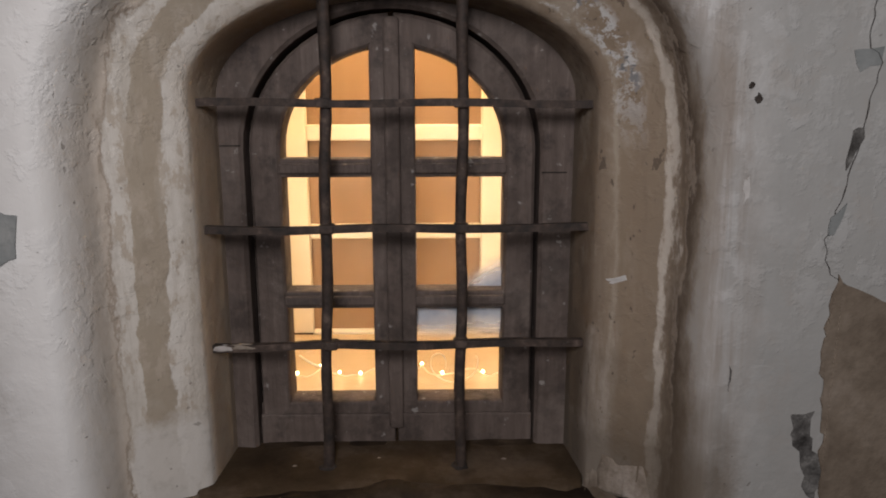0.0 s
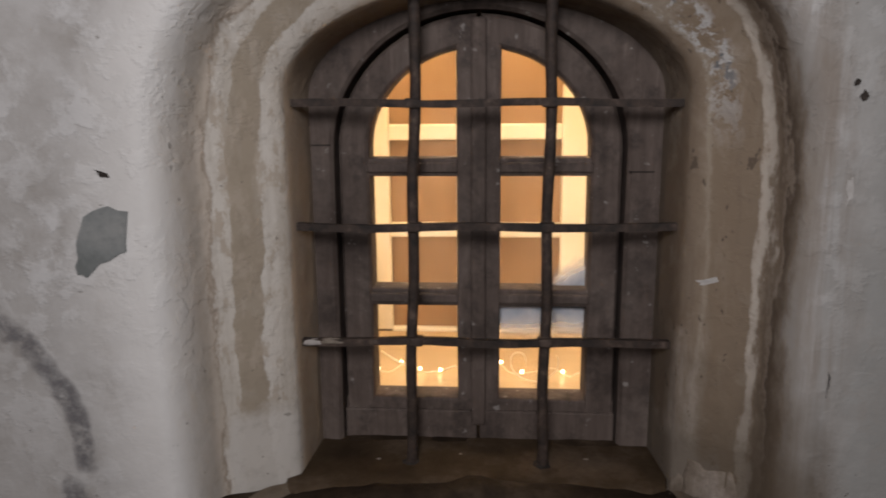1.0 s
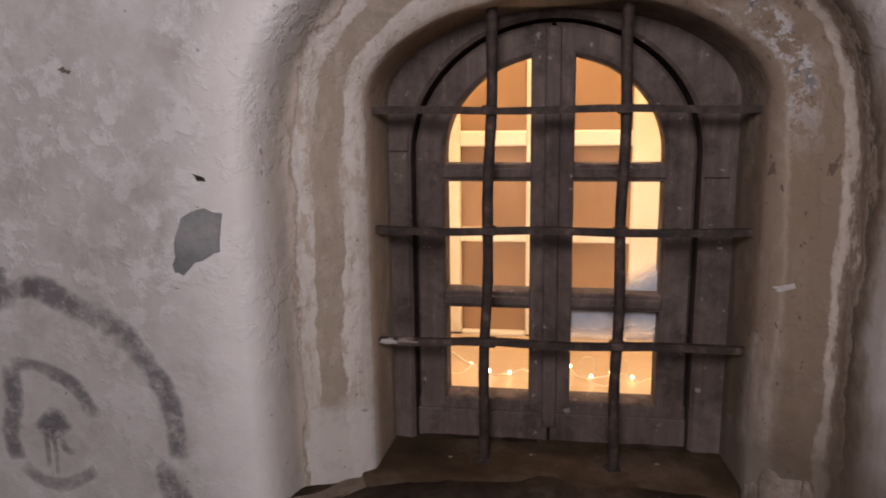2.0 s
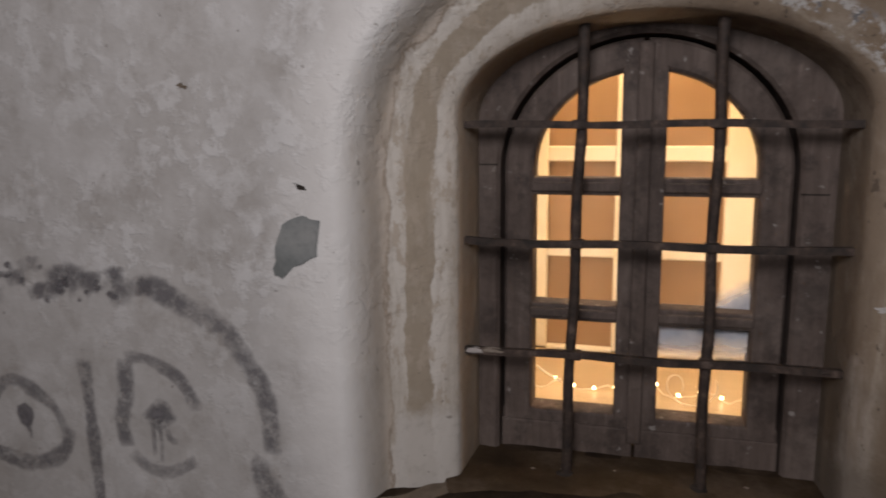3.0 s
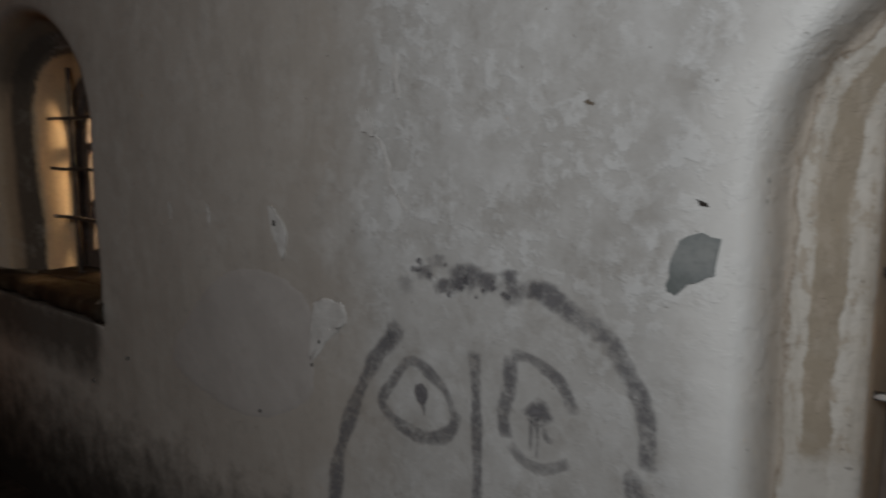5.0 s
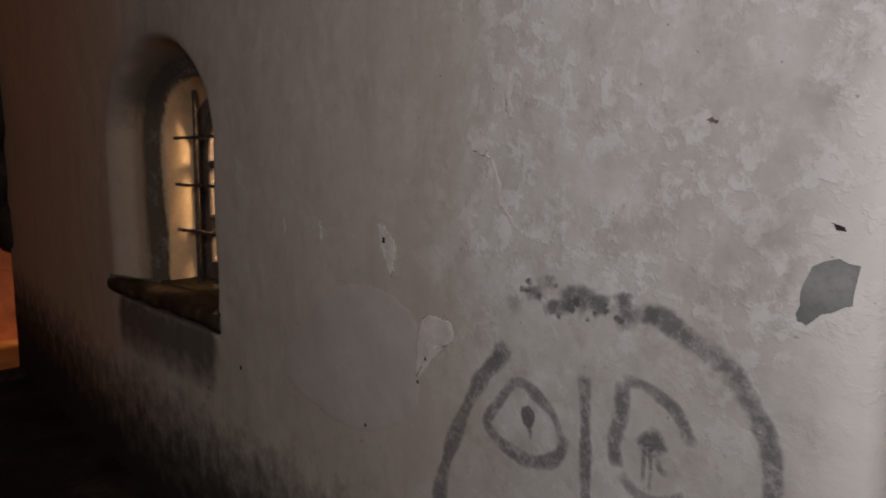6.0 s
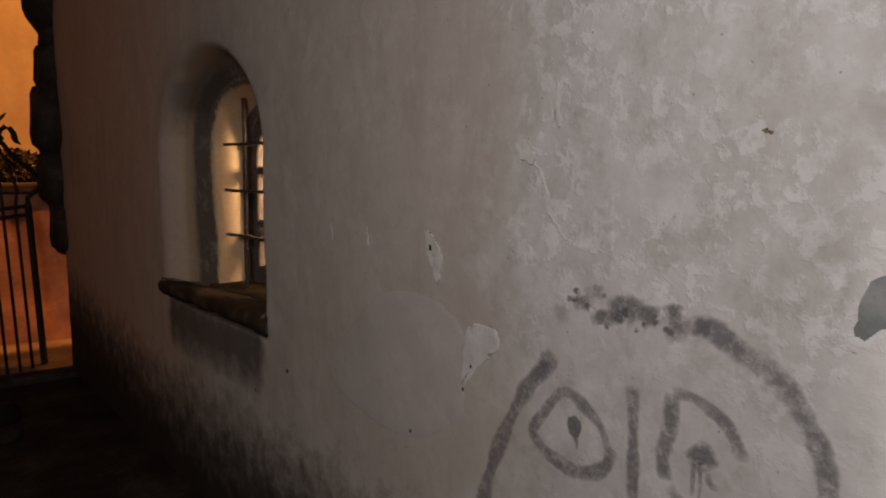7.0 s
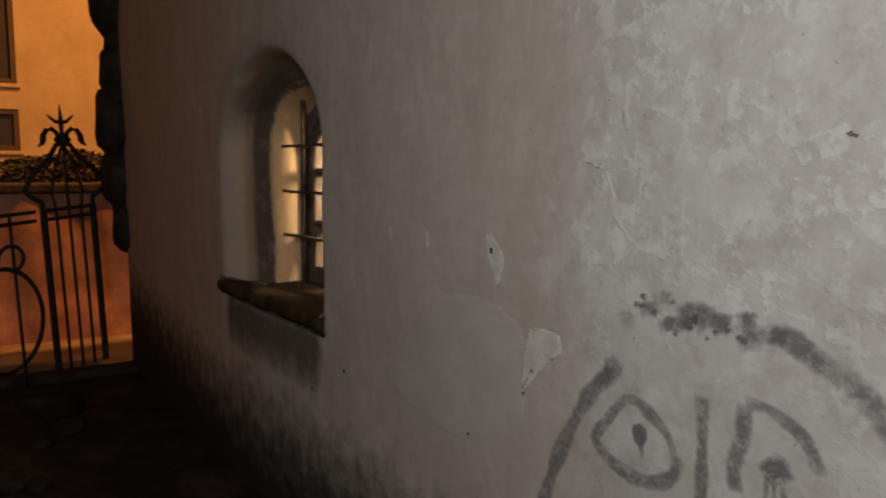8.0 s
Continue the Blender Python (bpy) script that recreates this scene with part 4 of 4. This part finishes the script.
def build_inner_window(m):
    """The inner casement with its brown blinds drawn."""
    win = thing("inner_window", "cream-painted inner casement window with drawn brown blinds", "window", m, "inner windows")
    y0, y1 = IN_Y, IN_Y + 0.045
    rows = [(0.950, 0.992), (1.261, 1.301), (1.534, 1.577), (1.89, 2.318)]
    leaves = ((-0.234, -0.046), (0.050, 0.244))
    for x0, x1 in ((-0.358, -0.314), (0.334, 0.418)):
        part("frame_post", box(bmesh.new(), x0, x1, y0 + 0.004, y1 + 0.02, 0.986, 2.318, 0.004), CREAM, win)
    for k, (a, b) in enumerate(leaves):
        lo, hi = ((-0.312, 0.0005) if k == 0 else (0.0040, 0.332))
        casement = part("casement", box(bmesh.new(), lo, a, y0, y1, 0.986, 2.318, 0.005), CREAM, win)
        part("stile", box(bmesh.new(), b, hi, y0, y1, 0.986, 2.318, 0.005), CREAM, casement)
        for z0, z1 in rows:
            part("cross_rail", box(bmesh.new(), a - 0.001, b + 0.001, y0 + 0.003, y1 - 0.002, z0, z1, 0.005), CREAM, casement)
        for (_, z1), (z2, _) in zip(rows, rows[1:]):
            part("blind", box(bmesh.new(), a - 0.004, b + 0.004, y0 + 0.026, y0 + 0.034, z1 - 0.004, z2 + 0.004, 0.002), CURTAIN, casement, "brown blind")
    part("astragal", box(bmesh.new(), -0.008, 0.013, y0 - 0.010, y0 + 0.002, 1.0, 2.30, 0.004), CREAM, win)
    return win


def build_lights(m):
    """A string of small bulbs lying on the window board."""
    string = thing("fairy_lights", "string of warm white fairy lights lying between the windows", "string lights", m, "string lights")
    rnd = random.Random(8)
    pts = [(-0.30 + 0.66 * k / 40, 0.622 + 0.022 * math.sin(k * 0.9) + rnd.uniform(-0.008, 0.008), 0.990 + 0.005 * math.sin(k * 1.7) + (0.004 if k % 3 else 0)) for k in range(41)]
    part("wire", tube(bmesh.new(), pts, 0.0014, 6), WIRE, string, smooth=True)
    loop = [(0.10 + 0.035 * math.cos(a) + a * 0.012, 0.56, 1.028 + 0.036 * math.sin(a)) for a in [k * 0.25 for k in range(30)]]
    part("wire", tube(bmesh.new(), loop, 0.0014, 6), WIRE, string, smooth=True)
    slant = [(-0.205 + 0.06 * k / 8, 0.56, 1.062 - 0.034 * k / 8 - 0.004 * math.sin(k * 0.4)) for k in range(9)]
    part("wire", tube(bmesh.new(), slant, 0.0022, 6), WIRE, string, smooth=True)
    for k in range(2, 41, 3):
        x, y, z = pts[k]
        bm = bmesh.new()
        bmesh.ops.create_icosphere(bm, subdivisions=2, radius=0.0038, matrix=Matrix.Translation((x, y - 0.005, z + 0.008)))
        part("bulb", bm, BULB, string, smooth=True)
    return string


def build_grate(m):
    grate = thing("window_grate", "rusty wrought-iron window grate let into the stone reveal", "window grate", m, "window grates")
    for k, (zl, zr) in enumerate(((1.643, 1.640), (1.418, 1.421), (1.198, 1.203))):
        pts = [(-0.322 + 0.71 * i / 24, 0.231 + 0.002 * math.sin(i * 0.7 + k), zl + (zr - zl) * i / 24 + 0.0018 * math.sin(i * 0.5 + 2 * k)) for i in range(25)]
        part("cross_bar", tube(bmesh.new(), pts, 0.0096, 4, 0.06, k + 1), IRON, grate)
        for xv in (-0.085, 0.157):
            z = zl + (zr - zl) * (xv + 0.322) / 0.71
            bm = box(bmesh.new(), xv - 0.014, xv + 0.014, 0.2225, 0.251, z - 0.0085, z + 0.0085, 0.004)
            part("collar", bm, IRON, grate)
    for x0, x1, z, seed in ((-0.306, -0.258, 1.197, 3), (-0.270, -0.215, 1.199, 7), (0.340, 0.372, 1.203, 4)):
        bm = bmesh.new()
        bmesh.ops.create_icosphere(bm, subdivisions=3, radius=1.0)
        for v in bm.verts:
            wave = 1 + 0.35 * noise.noise(v.co * 1.7 + Vector((seed, 0, 0))) + 0.2 * noise.noise(v.co * 5)
            v.co = Vector(((x0 + x1) / 2 + v.co.x * (x1 - x0) / 2 * wave, 0.2275 + v.co.y * 0.006 * wave, z + v.co.z * 0.0065 * wave))
        part("mortar_dab", bm, REPAIR if seed == 3 else IRON if seed == 4 else MORTAR, grate, "plaster smeared over the bar end", True)
    for k, (xt, xb) in enumerate(((-0.077, -0.100), (0.160, 0.156))):
        pts = [(xb + (xt - xb) * i / 30 + 0.002 * math.sin(i * 0.6 + k), 0.243, 0.915 + 0.945 * i / 30) for i in range(31)]
        bm = bmesh.new()
        bmesh.ops.create_icosphere(bm, subdivisions=2, radius=1.0)
        for v in bm.verts:
            wave = 1 + 0.3 * noise.noise(v.co * 2 + Vector((k * 5, 0, 0)))
            v.co = Vector((xb + v.co.x * 0.019 * wave, 0.243 + v.co.y * 0.017 * wave, 0.942 + v.co.z * 0.012 * wave))
        part("bar_foot", bm, HOLE, grate, "dark rusted foot of the bar", True)
        part("upright_bar", tube(bmesh.new(), pts, 0.0108, 8, 0.05, k + 7), IRON, grate, smooth=True)
    return grate


def build_sill(m, wear, west, east):
    bm = bmesh.new()
    nx, prof = 40, [(0.44, 0.905), (0.44, 0.950), (0.33, 0.950), (0.235, 0.932), (0.13, 0.938), (0.05, 0.948), (0.0, 0.946), (-0.022, 0.935), (-0.032, 0.915), (-0.028, 0.890), (-0.008, 0.872), (0.05, 0.868), (0.44, 0.868)]
    rows = []
    for i in range(nx + 1):
        f = i / nx
        row = []
        worn = wear * max(0.0, 1 - ((f - 0.52) / 0.46) ** 2) ** 0.8 + 0.015 * noise.noise(Vector((f * 9, 2, 5)))
        for y, z in prof:
            if y < 0.33:
                y = 0.33 - (0.33 - y) * (0.36 - worn) / 0.36
            w = min(max(y / LIP_D, 0.0), 1.0)
            xl, xr = west - 0.008 + (-0.312 - west) * w, east + 0.008 + (0.388 - east) * w
            x = xl + (xr - xl) * f
            p = Vector((x * 7, y * 7, z * 3))
            row.append(bm.verts.new((x, y + 0.006 * noise.noise(p), z + 0.007 * noise.noise(p + Vector((9, 1, 4))) + 0.004 * noise.noise(p * 3) - 0.012 * max(0, 0.05 - y) / 0.08 * math.cos((f - 0.5) * 5))))
        rows.append(row)
    for a, b in zip(rows, rows[1:]):
        for k in range(len(prof)):
            j = (k + 1) % len(prof)
            bm.faces.new((a[k], a[j], b[j], b[k]))
    bm.faces.new(rows[0]), bm.faces.new(rows[-1][::-1])
    sill = new("window_ledge", finish(bm, "window_ledge", SILL))
    sill.matrix_basis = m
    tagged(sill, "rounded dark grimy mortar window ledge with crumbling edges", "window sill", "window ledges")
    for side, (xo, xi) in ((1, (west, -0.305)), (-1, (east, 0.388))):
        bm = bmesh.new()
        rows = []
        for i in range(15):
            a = i / 14
            y = 0.178 * (1 - a) - 0.012 * a
            foot = xi + (xo - xi) * a ** 1.3 - side * 0.012
            wide = 0.018 + 0.05 * a
            row = []
            for k in range(9):
                f = k / 8
                q = Vector((a * 4, f * 3 + side, 1.7))
                top = 0.934 + (0.010 + 0.018 * a) * (1 - f) ** 0.8 + 0.007 * noise.noise(q)
                row.append(bm.verts.new((foot + side * wide * f, y + 0.012 * noise.noise(q + Vector((3, 0, 0))) - 0.01 * f, top)))
            row.append(bm.verts.new((foot + side * (wide + 0.01), y, 0.90)))
            rows.append(row)
        rows.append([bm.verts.new((v.co.x, -0.004 + 0.02 * (k / 9), 0.875)) for k, v in enumerate(rows[-1])])
        for r0, r1 in zip(rows, rows[1:]):
            for k in range(9):
                bm.faces.new((r0[k], r0[k + 1], r1[k + 1], r1[k]))
        part("mortar_fillet", bm, RENDER_COAT, sill, "crumbling brown mortar", True)
    # dusty screed under the bars, broken off along the front
    front = [(-0.335, 0.185), (-0.320, 0.135), (-0.300, 0.125), (-0.28, 0.130), (-0.19, 0.140), (-0.11, 0.150), (-0.03, 0.162), (0.04, 0.166), (0.12, 0.172), (0.19, 0.172), (0.28, 0.168), (0.35, 0.160), (0.38, 0.175), (0.395, 0.22)]
    bm = bmesh.new()
    rows = []
    for (xa, ya), (xb, yb) in zip(front, front[1:]):
        for i in range(6):
            f = i / 6
            x = xa + (xb - xa) * f
            y = ya + (yb - ya) * f + 0.007 * noise.noise(Vector((x * 40, 1.5, 0)))
            row = []
            for g, lift in ((0.0, -0.006), (0.004, 0.010), (0.05, 0.016), (0.3, 0.016), (0.7, 0.012), (1.0, 0.008)):
                yy = y + (0.345 - y) * g
                base_z = 0.930 + 0.012 * max(0.0, (yy - 0.22) / 0.12)
                row.append(bm.verts.new((x, yy, base_z + lift + 0.003 * noise.noise(Vector((x * 14, yy * 14, 3))))))
            rows.append(row)
    for r0, r1 in zip(rows, rows[1:]):
        for k in range(5):
            bm.faces.new((r0[k], r0[k + 1], r1[k + 1], r1[k]))
    part("screed", bm, SCREED, sill, "dusty grey-brown mortar bed", True)
    rnd = random.Random(3)
    for k in range(6):
        bm = bmesh.new()
        r = rnd.uniform(0.004, 0.008)
        bmesh.ops.create_icosphere(bm, subdivisions=1, radius=r)
        for v in bm.verts:
            v.co = Vector((v.co.x * rnd.uniform(0.8, 1.6), v.co.y, v.co.z * 0.5))
        bmesh.ops.translate(bm, verts=bm.verts, vec=(rnd.uniform(-0.28, 0.30), rnd.uniform(0.20, 0.32), 0.947))
        part("crumb", bm, MORTAR, sill)
    return sill


HERE = Matrix.Identity(4)
for made in (build_lining(HERE), build_inner_window(HERE), build_lights(HERE), build_grate(HERE)):
    copy_thing(made, SECOND)
copy_thing(build_window(WIN), Matrix.Translation(SECOND @ WIN.translation) @ Matrix.Scale(K_2, 4))
build_sill(HERE, 0.16, -0.462, 0.525)
build_sill(SECOND, 0.03, -0.600, 0.654)
# unseen lamp above the arch, stands in for the glow between the windows
lamp("hidden_window_lamp", "POINT", (0.03, 0.68, 2.22), 12.5, (1.0, 0.78, 0.53), 0.05)
# hidden side fills, added to carry that glow further down
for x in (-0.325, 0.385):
    lamp("hidden_window_lamp", "POINT", (x, 0.60, 1.32), 1.7, (1.0, 0.77, 0.51), 0.02)
# hidden lamp in the second window, added to warm its reveal
lamp("hidden_window_lamp", "POINT", SECOND @ Vector((0.35, 0.60, 1.60)), 48, (1.0, 0.72, 0.42), 0.06)

# ---- corner stones of the wall's west end ----
rnd = random.Random(5)
z = 0.95
while z < 3.3:
    h = rnd.uniform(0.20, 0.58)
    bm = bmesh.new()
    bmesh.ops.create_icosphere(bm, subdivisions=3, radius=1.0)
    wd = rnd.uniform(0.16, 0.24)
    for v in bm.verts:
        p = v.co.copy()
        k = 1 + 0.22 * noise.noise(p * 1.6 + Vector((z * 3, 0, 0)))
        v.co = Vector((math.copysign(abs(p.x) ** 0.7, p.x) * wd * k, math.copysign(abs(p.y) ** 0.7, p.y) * 0.16 * k, math.copysign(abs(p.z) ** 0.7, p.z) * h * 0.53 * k))
    stone = new("quoin_stone", finish(bm, "quoin_stone", STONE))
    x, y = plan(S_END - 0.16 + rnd.uniform(-0.06, 0.04), 0.04 + rnd.uniform(-0.07, 0.05))
    stone.matrix_basis = Matrix.Translation((x, y, z + h / 2)) 
    tagged(stone, "rough dark rounded corner stone bedded in the wall's end", "stone", "corner stones")
    z += h * 0.86

# ---- ground ----
bm = bmesh.new()
nx, ny = 130, 60
rows = []
for i in range(nx + 1):
    f = i / nx
    x = 4.0 - 16.0 * f
    row = []
    for j in range(ny + 1):
        y = -7.0 + 9.5 * j / ny
        p = Vector((x, y, 0))
        row.append(bm.verts.new((x, y, 0.02 * noise.noise(p * 1.3) + 0.012 * noise.noise(p * 5))))
    rows.append(row)
for a, b in zip(rows, rows[1:]):
    for j in range(ny):
        bm.faces.new((a[j], a[j + 1], b[j + 1], b[j]))
border = [e for e in bm.edges if e.is_boundary]
ext = bmesh.ops.extrude_edge_only(bm, edges=border)
for v in [g for g in ext["geom"] if isinstance(g, bmesh.types.BMVert)]:
    v.co = Vector((-4 + (v.co.x + 4) * 60, v.co.y * 60, 0.0))
tagged(new("ground", finish(bm, "ground", EARTH)), "dark damp bare ground along the wall", "ground", kind="structure")

# ---- iron gate ----


def gate_piece(name, points, r, parent, label=""):
    r = [1.2 * v for v in r] if isinstance(r, list) else 1.2 * r
    return part(name, tube(bmesh.new(), points, r, 6), GATE_IRON, parent, label, True)


gate = thing("iron_gate", "black wrought-iron gate with scrolls, standing before an orange-lit street", "gate", LANE @ Matrix.Translation((-6.10, -1.235, 0)) @ Matrix.Rotation(radians(41), 4, "Z") @ Matrix.Translation((0, 0.075, 0)) @ Matrix.Rotation(radians(3), 4, "X"))
yR, yL = 0.455, 0.0
zB, zT = 0.0, 1.265
for y in (yR, yL):
    part("post", box(bmesh.new(), -0.02, 0.02, y - 0.018, y + 0.018, 0.0, zT + 0.02, 0.004), GATE_IRON, gate)
yC = (yL + yR) / 2
for k in range(1, 4):
    y = yL + (yR - yL) * k / 4
    gate_piece("baluster", [(0, y, zB), (0, y, zT), (0, y + (yC - y) * -0.25, zT + 0.126), (0, y + (yC - y) * 0.1, zT + 0.270), (0, y + (yC - y) * 0.8, zT + 0.450)], 0.010, gate)
for z in (zB, zT - 0.065, zT):
    part("rail", box(bmesh.new(), -0.012, 0.012, yL - 0.02, yR + 0.02, z - 0.014, z + 0.014, 0.003), GATE_IRON, gate)
for side in (-1, 1):
    c = yC
    half = 0.2275
    gate_piece("crest", [(0, c + side * half, zT), (0, c + side * (half + 0.005), zT + 0.063), (0, c + side * (half + 0.10), zT + 0.117), (0, c + side * (half + 0.14), zT + 0.153), (0, c + side * (half + 0.06), zT + 0.270), (0, c + side * (half - 0.09), zT + 0.378), (0, c + side * 0.06, zT + 0.477), (0, c, zT + 0.486)], 0.016, gate)
    gate_piece("scroll", [(0, c + side * y, zT + 0.9 * z) for y, z in ((0.0, 0.565), (0.03, 0.585), (0.05, 0.63), (0.09, 0.66), (0.135, 0.65), (0.165, 0.61), (0.17, 0.57), (0.18, 0.545), (0.22, 0.515))], [0.016, 0.016, 0.014, 0.016, 0.017, 0.018, 0.020, 0.016, 0.003], gate)
    gate_piece("curl", [(0, c + side * y, zT + 0.9 * z) for y, z in ((0.0, 0.555), (0.04, 0.55), (0.065, 0.57), (0.055, 0.59))], [0.014, 0.014, 0.012, 0.006], gate)
    gate_piece("tine", [(0, c + side * y, zT + 0.9 * z) for y, z in ((0.0, 0.715), (0.05, 0.718), (0.085, 0.745), (0.12, 0.775))], [0.014, 0.012, 0.010, 0.003], gate)
gate_piece("finial", [(0, yC, zT + 0.450), (0, yC, zT + 0.513), (0, yC, zT + 0.576), (0, yC, zT + 0.639), (0, yC, zT + 0.684), (0, yC, zT + 0.774)], [0.018, 0.028, 0.012, 0.018, 0.012, 0.003], gate)

leaf = thing("gate_leaf", "black wrought-iron gate leaf with a large ring scroll", "gate", LANE @ Matrix.Translation((-6.09, -1.25, 0)) @ Matrix.Rotation(radians(41), 4, "Z") @ Matrix.Translation((0, 0.075, 0)) @ Matrix.Rotation(radians(3), 4, "X"))
for z in (zB, zT - 0.065, zT):
    part("rail", box(bmesh.new(), -0.012, 0.012, -1.5, -0.05, z - 0.013, z + 0.013, 0.003), GATE_IRON, leaf)
for y in (-0.26, -0.62, -0.98, -1.34):
    gate_piece("baluster", [(0, y, zB), (0, y, zT)], 0.010, leaf)
for cy in (-0.38, -1.05):
    gate_piece("ring", [(0, cy + 0.31 * math.cos(a), 0.53 + 0.37 * math.sin(a)) for a in [k * math.tau / 36 for k in range(37)]], 0.014, leaf)
    gate_piece("scroll", [(0, cy + 0.10 - 0.10 * math.cos(a), 0.96 + 0.09 * math.sin(a)) for a in [k * 0.4 for k in range(13)]], 0.012, leaf)

# kerb under the gate
bm = box(bmesh.new(), -6.20, -6.02, -4.5, 0.2, -0.05, 0.055, 0.02)
kerb = new("kerb", finish(bm, "kerb", STONE, False))
kerb.matrix_basis = LANE
tagged(kerb, "worn stone kerb under the iron gate", "kerb", kind="structure")

# ---- the street beyond: paving, low brick wall, house ----
bm = box(bmesh.new(), -13.4, -6.20, -6.0, 3.0, -0.05, 0.035)
road = new("road", finish(bm, "road", STREET, False))
road.matrix_basis = LANE
tagged(road, "street paving lit orange by a sodium lamp", "road", kind="structure")
low = tagged(new("garden_wall"), "low rough reddish rendered wall with dark coping across the street", "wall", kind="structure")
low.matrix_basis = LANE
bm = bmesh.new()
cols = []
for i in range(61):
    y = -4.0 + 5.6 * i / 60
    cols.append([bm.verts.new((-7.30 + 0.05 * noise.noise(Vector((y * 2.5, z * 0.06, 3))) + 0.025 * noise.noise(Vector((y * 7, z * 0.25, 8))), y, 1.36 * z / 16)) for z in range(17)])
for c0, c1 in zip(cols, cols[1:]):
    for k in range(16):
        bm.faces.new((c0[k], c1[k], c1[k + 1], c0[k + 1]))
box(bm, -7.60, -7.37, -4.0, 1.6, 0.0, 1.34)
part("core", bm, BRICK, low, smooth=True)
bm = box(bmesh.new(), -7.66, -7.255, -4.05, 1.65, 1.35, 1.44, 0.02)
part("coping", bm, STONE, low)
house = thing("house", "orange-lit plastered house across the street", "house", LANE @ Matrix.Translation((-13.5, 0, 0.067)))
bm = bmesh.new()
box(bm, -0.4, 0.0, -1.51, 6.0, -0.1, 7.0)
box(bm, -0.4, 0.0, -9.0, -2.54, -0.1, 7.0)
box(bm, -0.4, 0.0, -2.54, -1.51, -0.1, 1.75)
box(bm, -0.4, 0.0, -2.54, -1.51, 2.40, 2.79)
box(bm, -0.4, 0.0, -2.54, -1.51, 4.4, 7.0)
part("wall", bm, FACADE, house)
bm = box(bmesh.new(), -0.7, 0.45, -9.2, 6.2, 7.0, 7.25, 0.05)
part("roof", bm, STONE, house)
for z0, z1 in ((1.75, 2.40), (2.79, 4.4)):
    bm = bmesh.new()
    for y0, y1 in ((-2.54, -2.46), (-1.59, -1.51), (-2.06, -1.99)):
        box(bm, -0.14, -0.02, y0, y1, z0, z1, 0.01)
    for a, b in ((z0, z0 + 0.08), (z1 - 0.08, z1)):
        box(bm, -0.135, -0.025, -2.47, -1.58, a, b, 0.01)
    w = part("window", bm, DARK_WOOD, house, "dark wooden window")
    part("pane", box(bmesh.new(), -0.11, -0.10, -2.48, -1.57, z0 + 0.05, z1 - 0.05), DARK_PANE, w)
    part("sill", box(bmesh.new(), -0.15, 0.06, -2.59, -1.46, z0 - 0.06, z0, 0.01), FACADE, w)

# shrub over the low wall
rnd = random.Random(11)
shrub = thing("shrub", "dark leafy shrub behind the low rendered wall", "shrub", LANE @ Matrix.Translation((-8.15, -0.9, 0)))
for k in range(6):
    pts = [(0, 0, 0), (rnd.uniform(-0.1, 0.1), rnd.uniform(-0.3, 0.3), 0.7), (rnd.uniform(-0.3, 0.3), rnd.uniform(-1.0, 1.0), 1.45)]
    part("branch", tube(bmesh.new(), pts, [0.03, 0.02, 0.006], 6), DARK_WOOD, shrub, smooth=True)
bm = bmesh.new()
for k in range(9500):
    y = rnd.gauss(0, 0.75)
    c = Vector((rnd.gauss(0, 0.18), y, 1.34 + 0.10 * noise.noise(Vector((y * 2.2, 0, 4))) + rnd.uniform(-0.40, 0.36) * (1.15 - min(abs(y), 1.0) * 0.5)))
    m = Euler((rnd.uniform(0, 6), rnd.uniform(0, 6), rnd.uniform(0, 6))).to_matrix()
    q = [bm.verts.new(c + m @ Vector(v)) for v in ((0, -0.034, 0), (0.018, 0, 0.005), (0, 0.034, 0), (-0.018, 0, 0.005))]
    bm.faces.new(q)
part("foliage", bm, LEAF, shrub)

# loose stones on the dark ground
rnd = random.Random(21)
for k in range(16):
    r = rnd.uniform(0.04, 0.13)
    bm = bmesh.new()
    bmesh.ops.create_icosphere(bm, subdivisions=2, radius=1.0)
    for v in bm.verts:
        p = v.co.copy()
        q = 1 + 0.3 * noise.noise(p * 1.3 + Vector((k * 5, 0, 0)))
        v.co = Vector((p.x * r * 1.4 * q, p.y * r * q, p.z * r * 0.7 * q))
    stone = new("loose_stone", finish(bm, "loose_stone", EARTH))
    stone.matrix_basis = LANE @ Matrix.Translation((rnd.uniform(-5.6, -3.6), rnd.uniform(-2.0, -1.15), r * 0.35)) @ Matrix.Rotation(rnd.uniform(0, 6), 4, "Z")
    tagged(stone, "rough dark stone lying on the damp ground", "stone", "loose stones")
